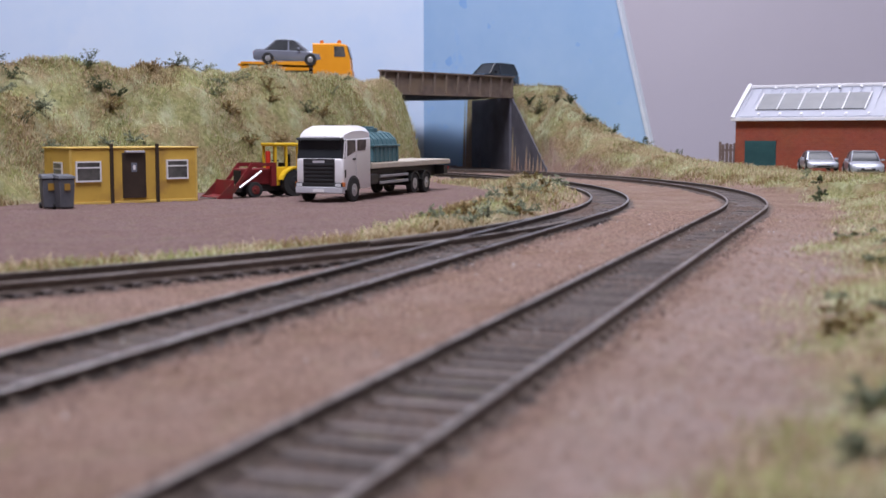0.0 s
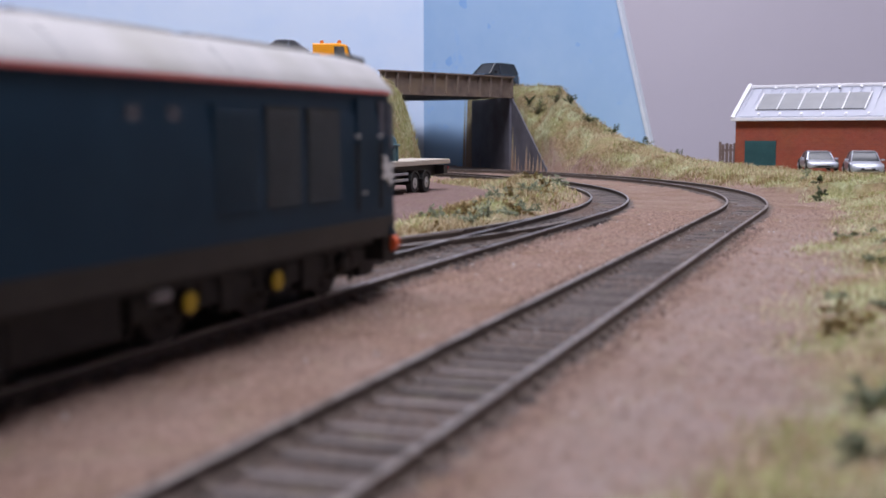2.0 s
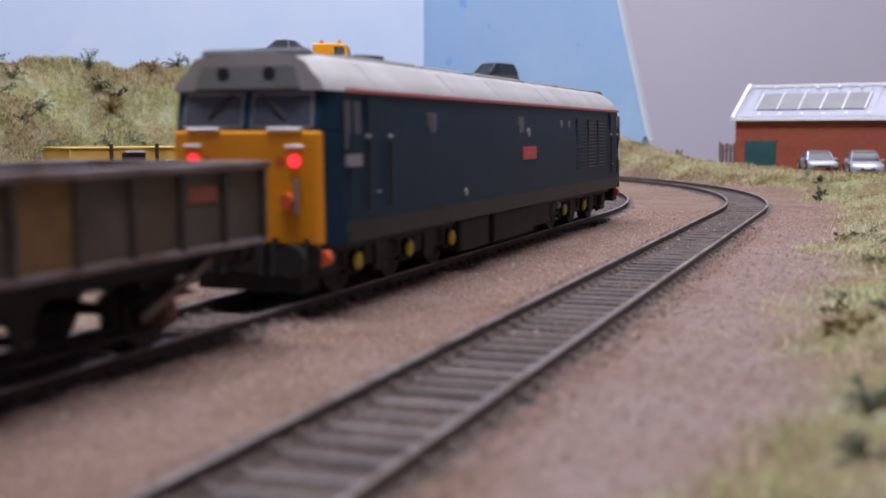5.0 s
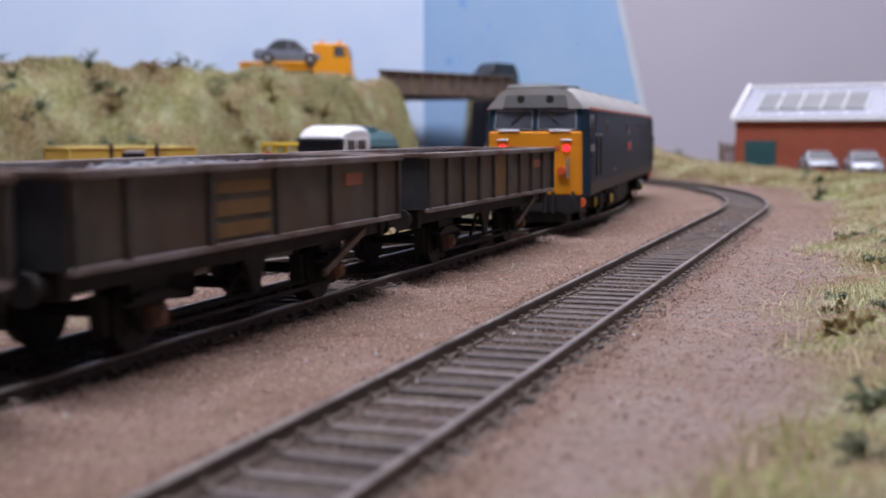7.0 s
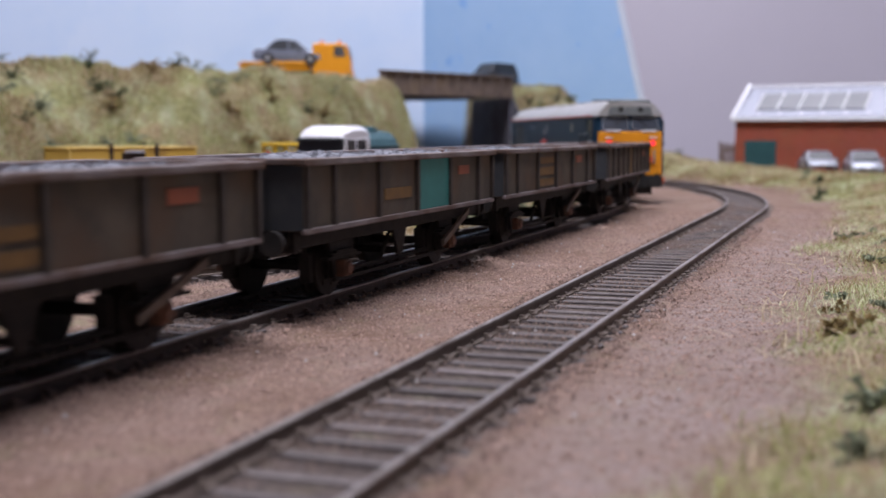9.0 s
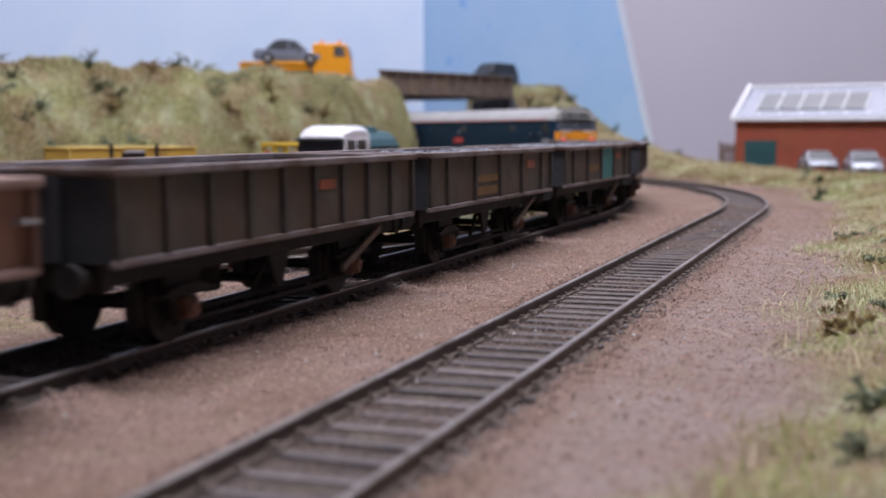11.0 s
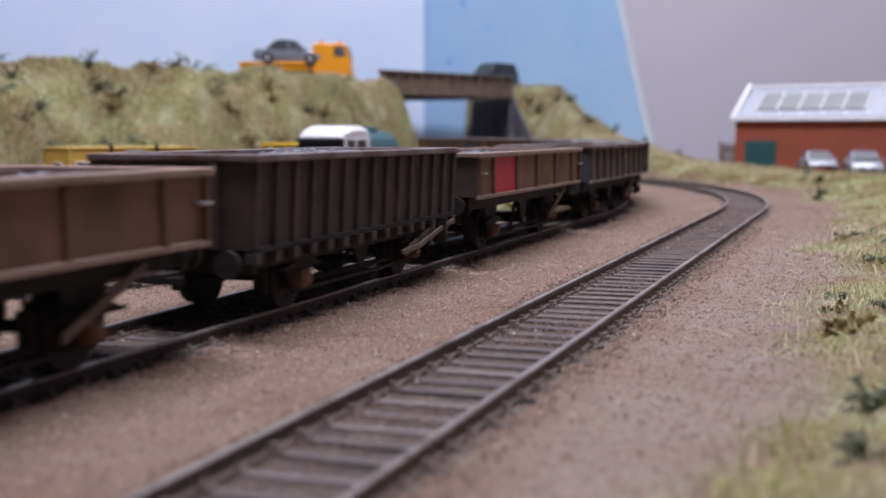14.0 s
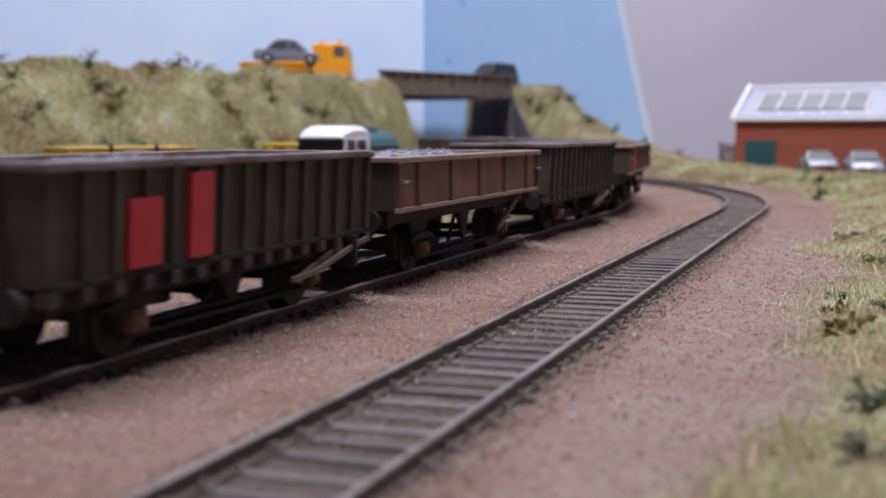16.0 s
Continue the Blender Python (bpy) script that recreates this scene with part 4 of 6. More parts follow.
        part("headcode_box", shape().loft([[(sg * 121, -11, 39.3), (sg * 121, 11, 39.3), (sg * 121, 9.8, 47.5), (sg * 121, -9.8, 47.5)],
                                           [(sg * 129.2, -11, 39.3), (sg * 129.2, 11, 39.3), (sg * 128.0, 9.8, 47.1), (sg * 128.0, -9.8, 47.1)]]), M["panel_grey"], t, "grey headcode panel", bevel=0.6)
        for sd in (-1, 1):
            part("headcode_lamp", shape().cyl((sg * 128.2, sd * 4.8, 42.6), "x", 1.25, 0, sg * 0.75, 16), M["black"], t)
            part("roof_wing", shape().loft([[(sg * 121, sd * 10.8, 39.35), (sg * 121, sd * 16.9, 39.35), (sg * 121, sd * 12.4, 44.6), (sg * 121, sd * 10.2, 45.6)],
                                            [(sg * 128.2, sd * 10.8, 39.35), (sg * 128.0, sd * 15.6, 39.35), (sg * 127, sd * 12.0, 44.2), (sg * 127, sd * 10.2, 45.6)]]), M["panel_grey"], t)
        part("buffer_beam", shape().box(min(sg * 124, sg * 130.2), -15.5, 5.6, max(sg * 124, sg * 130.2), 15.5, 11.2).box(min(sg * 122, sg * 129), -11, 2.2, max(sg * 122, sg * 129), 11, 5.6), M["loco_under"], t, bevel=0.3)
        for sd in (-1, 1):
            b = part("buffer", shape().cyl((sg * 130, sd * 11.5, 8.6), "x", 1.8, 0, sg * 3.4, 14).cyl((sg * 130, sd * 11.5, 8.6), "x", 3.1, sg * 3.4, sg * 4.6, 18), M["black"], t)
            part("buffer_step", shape().cyl((sg * 128.5, sd * 15.2, 8.8), "x", 1.7, -1.2, 1.2, 12), M["orange"], t, "orange-red pipe end")
    # tanks between the bogies
    for x0, x1 in ((-53, -30), (-26, 12)):
        part("fuel_tank", shape().box(x0, -15.5, 2.6, x1, 15.5, 10.6), M["loco_under"], t, bevel=0.8)
    part("battery_box", shape().box(14, -13.8, 3.4, 37, 13.8, 10.4), M["loco_under"], t, bevel=0.6)
    part("underframe", shape().box(-122, -14, 9.2, 122, 14, 11.4), M["loco_under"], t)
    # bogies
    for bx in (-84.0, 80.0):
        bog = part("bogie", shape().box(-40, -13.2, 5.0, 40, -11.2, 8.8).box(-40, 11.2, 5.0, 40, 13.2, 8.8).box(-3, -11.2, 5, 3, 11.2, 9)
                   .box(-17, -13.8, 3.4, -11, -11.2, 9.4).box(11, -13.8, 3.4, 17, -11.2, 9.4).box(-17, 11.2, 3.4, -11, 13.8, 9.4).box(11, 11.2, 3.4, 17, 13.8, 9.4), M["loco_under"], t, "black three-axle bogie", bevel=0.3, at=mmpose(bx, 0, 0))
        BOGIES.append((bog, bx))
        for ax in (-27.3, 0.0, 27.3):
            WHEELS.append((wheelset(bog, ax, 6.6), bx + ax, 6.6))
            for sd in (-1, 1):
                part("axlebox", shape().cyl((ax, sd * 13.0, 6.6), "y", 2.3, 0, sd * 1.3, 14).box(ax - 3.0, min(sd * 12, sd * 13.4), 4.2, ax + 3.0, max(sd * 12, sd * 13.4), 9.4), M["loco_under"], bog)
                part("axlebox_cover", shape().cyl((ax, sd * 14.2, 6.6), "y", 1.75, 0, sd * 0.7, 16), M["box_yellow"] if bx + ax < 100 else M["loco_under"], bog, "yellow axlebox cover" if bx + ax < 100 else "black axlebox cover", bevel=0.2)
                part("spring", shape().cyl((ax - 5, sd * 12.6, 6), "z", 1.5, 0, 4, 10).cyl((ax + 5, sd * 12.6, 6), "z", 1.5, 0, 4, 10), M["loco_under"], bog)
        for sd in (-1, 1):
            part("sand_pipe", shape().rod((-36, sd * 12.4, 9), (-38, sd * 10.5, 2), 0.5).rod((36, sd * 12.4, 9), (38, sd * 10.5, 2), 0.5), M["loco_under"], bog)
            part("brake_cylinder", shape().cyl((-36 if bx > 0 else 34, sd * 13.4, 8.4), "x", 1.2, 0, 4, 12), M["bumper"] if bx > 0 else M["loco_under"], bog, "pale brake cylinder")
    return t


M["bumper"] = mat("dull_pale_grey", (0.32, 0.32, 0.34), (0.25, 0.25, 0.27), 0.5, 200)
M["louvre"] = mat("pale_louvre_blue", (0.025, 0.04, 0.058), (0.035, 0.052, 0.072), 0.5, 200)
M["screen"] = mat("dim_windscreen", (0.05, 0.058, 0.075), (0.07, 0.078, 0.095), 0.12, 30, spec=0.8)
M["pale_chip"] = mat("pale_chip", (0.6, 0.57, 0.56), (0.5, 0.46, 0.44), 0.8, 500)
BOGIES = []
LOCO = locomotive()
TRAIN = wagons()


# ---- yard, road and building things ----
M.update(
    cabin=mat("cabin_mustard", (0.62, 0.4, 0.075), (0.54, 0.34, 0.06), 0.6, 40, 0.05, dirt=(0.42, 0.25, 0.06), dirt_scale=70, dirt_amount=0.15),
    cabin_lip=mat("cabin_pale_lip", (0.62, 0.43, 0.11), (0.54, 0.36, 0.09), 0.6, 100),
    brown_door=mat("dark_brown_door", (0.032, 0.022, 0.017), (0.045, 0.03, 0.022), 0.5, 100),
    pane=mat("dim_pane", (0.05, 0.05, 0.053), (0.13, 0.125, 0.12), 0.2, 90, spec=0.5),
    bin=mat("grey_bin_plastic", (0.085, 0.09, 0.107), (0.115, 0.12, 0.138), 0.55, 200),
    ochre_label=mat("ochre_label", (0.35, 0.2, 0.03), (0.3, 0.17, 0.03), 0.6, 300),
    tractor_red=mat("tractor_dark_red", (0.2, 0.018, 0.022), (0.15, 0.015, 0.018), 0.5, 120, dirt=(0.12, 0.04, 0.03), dirt_scale=120, dirt_amount=0.2),
    tractor_yellow=mat("tractor_yellow", (0.72, 0.47, 0.02), (0.62, 0.4, 0.02), 0.5, 100),
    bright_red=mat("bright_red_stack", (0.62, 0.04, 0.02), (0.55, 0.04, 0.02), 0.4, 100),
    cab_white=mat("cab_white_gloss", (0.78, 0.77, 0.8), (0.74, 0.73, 0.76), 0.3, 60, coat=0.2),
    truck_black=mat("truck_black_plastic", (0.02, 0.021, 0.024), (0.032, 0.033, 0.036), 0.4, 200),
    bumper_grey=mat("bumper_grey", (0.5, 0.5, 0.55), (0.44, 0.44, 0.48), 0.45, 150),
    bed=mat("flatbed_cream", (0.52, 0.47, 0.4), (0.44, 0.39, 0.33), 0.6, 200),
    tank=mat("tank_blue_green", (0.055, 0.125, 0.15), (0.07, 0.15, 0.175), 0.5, 100),
    amber=mat("amber_lens", (0.75, 0.2, 0.02), (0.7, 0.18, 0.02), 0.3, 100),
    hi_orange=mat("recovery_orange", (0.8, 0.33, 0.015), (0.74, 0.29, 0.012), 0.45, 80),
    sedan=mat("sedan_blue_grey", (0.24, 0.26, 0.33), (0.28, 0.3, 0.37), 0.25, 60, metal=0.4, coat=0.5),
    suv=mat("suv_black", (0.014, 0.015, 0.019), (0.02, 0.021, 0.026), 0.25, 60, coat=0.4),
    silver=mat("silver_blue_car", (0.42, 0.45, 0.53), (0.47, 0.5, 0.58), 0.28, 60, metal=0.4, coat=0.5),
    car_glass=mat("car_dark_glass", (0.025, 0.028, 0.034), (0.04, 0.045, 0.05), 0.3, 60, spec=0.3),
    tyre=mat("tyre_black", (0.02, 0.02, 0.021), (0.03, 0.03, 0.03), 0.8, 300),
    rim=mat("wheel_rim_silver", (0.5, 0.5, 0.52), (0.42, 0.42, 0.44), 0.35, 200, metal=0.6),
    lens=mat("headlamp_lens", (0.7, 0.72, 0.75), (0.6, 0.62, 0.66), 0.15, 200, spec=0.7),
    roof_sheet=mat("roof_sheet_pale", (0.37, 0.385, 0.46), (0.42, 0.435, 0.51), 0.5, 40, 0.05),
    roof_white=mat("roof_trim_white", (0.8, 0.8, 0.84), (0.76, 0.76, 0.8), 0.5, 60),
    sky_pane=mat("rooflight_grey", (0.2, 0.205, 0.22), (0.25, 0.255, 0.27), 0.5, 60),
    teal_door=mat("teal_door", (0.02, 0.075, 0.085), (0.028, 0.095, 0.105), 0.6, 90),
    post=mat("fence_brown", (0.13, 0.095, 0.085), (0.18, 0.13, 0.12), 0.85, 150, 0.2),
)


def brick_material():
    m = bpy.data.materials.new("red_brick_courses")
    m.use_nodes = True
    n, l = m.node_tree.nodes, m.node_tree.links
    p = n["Principled BSDF"]
    p.inputs["Roughness"].default_value = 0.85
    tc = n.new("ShaderNodeTexCoord")
    mp = n.new("ShaderNodeMapping")
    mp.inputs["Rotation"].default_value = (radians(90), 0, 0)
    bk = n.new("ShaderNodeTexBrick")
    bk.inputs["Scale"].default_value = 170
    bk.inputs["Color1"].default_value, bk.inputs["Color2"].default_value = (0.36, 0.075, 0.035, 1), (0.29, 0.055, 0.028, 1)
    bk.inputs["Mortar"].default_value, bk.inputs["Mortar Size"].default_value = (0.3, 0.12, 0.08, 1), 0.018
    ns = n.new("ShaderNodeTexNoise")
    ns.inputs["Scale"].default_value = 60
    mx = n.new("ShaderNodeMix")
    mx.data_type, mx.blend_type = "RGBA", "MULTIPLY"
    mx.inputs["Factor"].default_value = 0.35
    l.new(tc.outputs["Object"], mp.inputs["Vector"])
    l.new(mp.outputs["Vector"], bk.inputs["Vector"])
    l.new(tc.outputs["Object"], ns.inputs["Vector"])
    l.new(bk.outputs["Color"], mx.inputs["A"])
    l.new(ns.outputs["Color"], mx.inputs["B"])
    l.new(mx.outputs["Result"], p.inputs["Base Color"])
    bp = n.new("ShaderNodeBump")
    bp.inputs["Strength"].default_value, bp.inputs["Distance"].default_value = 0.4, 0.0003
    l.new(bk.outputs["Fac"], bp.inputs["Height"])
    l.new(bp.outputs["Normal"], p.inputs["Normal"])
    return m


def lie(x, y):
    return float(ground_height(np.array([x]), np.array([y]))[0])


def window_unit(parent, x0, x1, z0, z1, y, bars=1):
    w = part("window", shape().box(x0, y - 0.7, z0, x1, y + 0.1, z1), M["cabin_lip"], parent)
    fr = shape().box(x0 - 0.25, y - 1.0, z0 - 0.25, x0 + 0.5, y - 0.1, z1 + 0.25).box(x1 - 0.5, y - 1.0, z0 - 0.25, x1 + 0.25, y - 0.1, z1 + 0.25)
    fr.box(x0 + 0.5, y - 1.0, z0 - 0.25, x1 - 0.5, y - 0.1, z0 + 0.5).box(x0 + 0.5, y - 1.0, z1 - 0.5, x1 - 0.5, y - 0.1, z1 + 0.25)
    fr.box(x0 + 0.5, y - 0.95, z1 - 3.2, x1 - 0.5, y - 0.1, z1 - 2.5)
    part("window_frame", fr, M["white"], w, "white window frame")
    part("pane", shape().box(x0 + 0.5, y - 0.8, z0 + 0.5, x1 - 0.5, y - 0.72, z1 - 3.2), M["pane"], w)
    part("pane", shape().box(x0 + 0.5, y - 0.8, z1 - 2.5, x1 - 0.5, y - 0.72, z1 - 0.5), M["pane"], w)


def cabin():
    t = thing("site_cabin", "mustard-yellow portable site cabin with brown door", "cabin", mmpose(-176, 553, 0.2, 38.2))
    ln, dp, h = 66.0, 33.0, 26.6
    body = part("body", shape().box(0, 0, 0.8, ln, dp, h), M["cabin"], t, bevel=0.4)
    part("roof", shape().box(-0.6, -0.6, h, ln + 0.6, dp + 0.6, h + 0.8), M["cabin_lip"], t, "pale yellow roof lip", bevel=0.3)
    part("skid", shape().box(0.3, -0.5, 0, ln - 0.3, 1.2, 1.4), M["cabin_lip"], t, bevel=0.2)
    for x in (0.2, ln - 1.4):
        part("corner_post", shape().box(x, -0.4, 0.8, x + 1.2, 0.6, h - 0.1), M["cabin_lip"], t, bevel=0.2)
    for x in (20.8, 44.2):
        part("drain_pipe", shape().box(x - 0.8, -1.2, 0.3, x + 0.8, 0.2, h + 2.4), M["brown_door"], t, "dark brown vertical joint strip", bevel=0.25)
    window_unit(t, 3.2, 15.2, 11.2, 20.6, 0)
    window_unit(t, 49.2, 60.4, 11.6, 20.8, 0)
    d = part("door", shape().box(26.2, -0.7, 2.6, 38.2, 0.2, 24.6), M["brown_door"], t, "dark brown door", bevel=0.2)
    part("door_notice", shape().box(30.6, -0.95, 15.4, 33.4, -0.7, 19.8), M["sedan"], d, "small pale blue notice")
    part("notice_mark", shape().box(31.4, -1.1, 16.4, 32.6, -0.94, 18.6), M["white"], d)
    part("door_canopy", shape().box(27.6, -2.0, 24.6, 37.4, 0.1, 25.6), M["bumper_grey"], t, bevel=0.2)
    # end window
    e = part("window", shape().box(-0.6, 8, 11, 0.1, 19, 20.4), M["white"], t)
    part("pane", shape().box(-0.75, 8.8, 11.8, -0.58, 18.2, 16.8), M["pane"], e)
    part("pane", shape().box(-0.75, 8.8, 17.5, -0.58, 18.2, 19.7), M["pane"], e)
    return t


def wheelie_bin(x, y, rz, label):
    t = thing("wheelie_bin", label, "bin", mmpose(x, y, 0.2, rz), group="wheelie bins beside the cabin")
    part("body", shape().loft([[(-3.2, -3.2, 0.6), (3.2, -3.2, 0.6), (3.2, 3.2, 0.6), (-3.2, 3.2, 0.6)], [(-3.8, -3.9, 13.6), (3.8, -3.9, 13.6), (3.8, 3.7, 13.6), (-3.8, 3.7, 13.6)]]), M["bin"], t, bevel=0.5)
    part("lid", shape().loft([[(-4.1, -4.3, 13.7), (4.1, -4.3, 13.7), (4.1, 4.0, 13.7), (-4.1, 4.0, 13.7)], [(-3.7, -3.7, 15.0), (3.7, -3.7, 15.0), (3.7, 3.7, 15.8), (-3.7, 3.7, 15.8)]]), M["bin"], t, "grey hinged lid", bevel=0.3)
    part("label_plate", shape().box(-1.3, -4.1, 8.6, 1.3, -3.4, 11.6), M["ochre_label"], t, "faded ochre label")
    for sd in (-1, 1):
        part("wheel", shape().cyl((sd * 3.4, 3.6, 1.4), "x", 1.4, -0.6, 0.6, 12), M["tyre"], t)
    part("handle", shape().rod((-3.6, 5, 14.6), (3.6, 5, 14.6), 0.5), M["bin"], t)


def road_wheel(parent, x, y, r, w, sd, rim=None, deep=0.5):
    wh = part("wheel", shape().cyl((x, y, r), "y", r, 0, sd * w, 24), M["tyre"], parent, bevel=0.35)
    part("wheel_rim", shape().cyl((x, y + sd * w, r), "y", r * 0.56, -0.1, sd * 0.22, 20, r * 0.5).cyl((x, y + sd * w, r), "y", r * 0.2, 0, sd * 0.8, 12), rim or M["rim"], wh, "silver wheel rim")
    return wh


def loader():
    """Red and yellow loader tractor; its bucket points along -x."""
    t = thing("loader_tractor", "dark red and yellow loader tractor with lowered bucket", "tractor", mmpose(-122, 610.5, 0.3, 38))
    b = part("bucket", shape().prism([(0, 0.2), (9, 0.2), (10, 9.6), (8.8, 9.6), (7.6, 2.0), (0, 1.0)], "y", -9, 9).prism([(0, 0.2), (9, 0.2), (10, 9.6)], "y", -9.4, -8.8).prism([(0, 0.2), (9, 0.2), (10, 9.6)], "y", 8.8, 9.4), M["tractor_red"], t, "dark red bucket")
    part("bucket_lip", shape().box(-0.6, -9.2, 0, 1, 9.2, 0.6), M["steel"], b)
    for sd in (-1, 1):
        arm = part("loader_arm", shape().prism([(9, 3.2), (10.8, 2.6), (22, 16.2), (36, 16.6), (36, 18.4), (21, 18.2)], "y", sd * 6.6, sd * 7.8), M["tractor_red"], t)
        part("hydraulic_ram", shape().rod((14, sd * 7.9, 5.5), (27, sd * 7.9, 14), 0.7), M["steel"], arm)
        part("arm_post", shape().box(33, min(sd * 6.4, sd * 7.9), 6, 36, max(sd * 6.4, sd * 7.9), 18.4), M["tractor_red"], t)
        road_wheel(t, 23, sd * 5.6, 4.2, 3.0, sd, M["tractor_red"])
        road_wheel(t, 46, sd * 6.4, 7.2, 4.4, sd, M["truck_black"])
        part("mudguard", shape().prism([(46 + 8.6 * math.cos(a), 7.2 + 8.6 * math.sin(a)) for a in np.linspace(0.2, 2.9, 10)] + [(46 + 7.7 * math.cos(a), 7.2 + 7.7 * math.sin(a)) for a in np.linspace(2.9, 0.2, 10)], "y", sd * 6, sd * 11), M["tractor_yellow"], t)
    part("bonnet", shape().box(17, -4.6, 6.6, 37, 4.6, 15.4), M["tractor_red"], t, "dark red bonnet", bevel=0.8)
    part("grille", shape().box(16.6, -3.8, 7.2, 17.2, 3.8, 14.4), M["black"], t)
    part("chassis", shape().box(17, -3.2, 3, 50, 3.2, 7), M["truck_black"], t, bevel=0.4)
    part("lower_cab", shape().box(36, -6.6, 6, 51, 6.6, 16), M["tractor_yellow"], t, "yellow cab base", bevel=0.4)
    for x in (36.4, 43, 50):
        for sd in (-1, 1):
            part("cab_pillar", shape().box(x - 0.6, min(sd * 5.8, sd * 6.8), 15.8, x + 0.6, max(sd * 5.8, sd * 6.8), 27), M["tractor_yellow"], t)
    part("cab_roof", shape().box(35, -7.4, 27, 52, 7.4, 28.8), M["tractor_yellow"], t, "yellow cab roof", bevel=0.6)
    part("driver_seat", shape().box(43, -2.6, 15.8, 48, 2.6, 18).box(46.8, -2.6, 18, 48, 2.6, 22.5), M["black"], t, bevel=0.4)
    part("steering_wheel", shape().cyl((40, 0, 19), "z", 2.0, 0, 0.5, 14), M["black"], t)
    part("exhaust_stack", shape().cyl((33.5, -3.4, 15), "z", 1.3, 0, 9.5, 12), M["bright_red"], t, "bright red exhaust stack", bevel=0.2)


def flatbed():
    """White cab flatbed truck; x runs from the front bumper to the tail."""
    t = thing("flatbed_truck", "white cab flatbed truck carrying a blue-green tank", "truck", mmpose(-61.6, 584.2, 0.2, 68.9))

    def ring(x, hw, z0, z1, r=1.2):
        return [(x, -hw, z0), (x, -hw, z1 - r), (x, -hw + r, z1), (x, hw - r, z1), (x, hw, z1 - r), (x, hw, z0)]
    cab = part("cab", shape().loft([ring(0.2, 12.2, 6, 21), ring(1.2, 13, 6, 22), ring(2.8, 13, 6, 31.6), ring(33, 13, 6, 32.6)]), M["cab_white"], t, "white truck cab", bevel=0.3, smooth=True)
    part("roof_fairing", shape().loft([ring(1.6, 11.6, 31.0, 32.4), ring(4.5, 12.4, 31.2, 35.6, 2), ring(12, 12.6, 31.2, 37.6, 2.6), ring(24, 12.6, 31.2, 38.0, 2.6), ring(33, 12.4, 31.2, 36.8, 2.6)]), M["cab_white"], cab, smooth=True)
    part("windscreen", shape().loft([[(0.75, -11.6, 21.6), (0.75, 11.6, 21.6), (0.75 + 1.5, 11.4, 30.8), (0.75 + 1.5, -11.4, 30.8)], [(1.9, -11.6, 21.6), (1.9, 11.6, 21.6), (3.4, 11.4, 30.8), (3.4, -11.4, 30.8)]]), M["car_glass"], cab, "dark windscreen")
    part("sun_visor", shape().loft([[(-0.6, -12.4, 30.6), (-0.6, 12.4, 30.6), (-0.2, 12.4, 31.6), (-0.2, -12.4, 31.6)], [(2.2, -12.4, 31.0), (2.2, 12.4, 31.0), (2.4, 12.4, 32.0), (2.4, -12.4, 32.0)]]), M["truck_black"], cab)
    for sd in (-1, 1):
        part("screen_pillar", shape().loft([[(0.9, sd * 11.6, 21.4), (2.4, sd * 11.6, 31), (2.4, sd * 12.6, 31), (0.9, sd * 12.6, 21.4)], [(2.6, sd * 12.2, 21.4), (4.0, sd * 12.0, 31), (4.0, sd * 13.12, 31), (2.6, sd * 13.12, 21.4)]]), M["truck_black"], cab)
    g = part("grille", shape().box(-0.35, -8.6, 9.6, 0.4, 8.6, 21.4), M["truck_black"], cab, "black slatted grille")
    for i in range(5):
        part("grille_slat", shape().box(-0.9, -8.3, 10.4 + i * 1.9, -0.3, 8.3, 11.5 + i * 1.9), M["truck_black"], g, bevel=0.15)
    part("badge_bar", shape().box(-0.7, -3.2, 19.4, -0.3, 3.2, 20.5), M["bumper_grey"], g, "plain pale badge bar")
    bp = part("bumper", shape().box(-0.9, -13, 4.2, 3, 13, 7.6), M["bumper_grey"], t, "pale grey bumper", bevel=0.5)
    part("bumper_top", shape().box(-0.7, -13, 7.6, 3, 13, 9.6), M["truck_black"], t, bevel=0.3)
    part("number_plate", shape().box(-1.15, -3, 4.9, -0.85, 3, 6.3), M["white"], bp, "plain number plate bar")
    for sd in (-1, 1):
        part("headlamp", shape().box(-0.95, min(sd * 9.2, sd * 12.2), 7.7, 0, max(sd * 9.2, sd * 12.2), 9.3), M["lens"], t)
        part("indicator", shape().box(-0.3, min(sd * 12.4, sd * 13.2), 7.7, 2.6, max(sd * 12.4, sd * 13.2), 9.8), M["amber"], t, "amber indicator")
        part("side_window", shape().prism([(5.2, 22.6), (14.5, 25.0), (14.5, 30.8), (5.4, 30.8)], "y", sd * 12.9, sd * 13.15), M["pane"], cab, "dark cab side window")
        part("rear_window", shape().prism([(17, 25.2), (26, 25.4), (27.2, 27), (27.2, 30.8), (17, 30.8)], "y", sd * 12.9, sd * 13.15), M["pane"], cab)
        part("door_seam", shape().box(15.2, min(sd * 12.9, sd * 13.1), 9, 15.6, max(sd * 12.9, sd * 13.1), 31), M["bumper_grey"], cab)
        part("door_handle", shape().box(11.5, min(sd * 13, sd * 13.5), 20.6, 14.2, max(sd * 13, sd * 13.5), 21.6), M["truck_black"], cab)
        part("air_duct", shape().box(2.2, min(sd * 12.9, sd * 13.2), 12, 3.6, max(sd * 12.9, sd * 13.2), 16), M["truck_black"], cab)
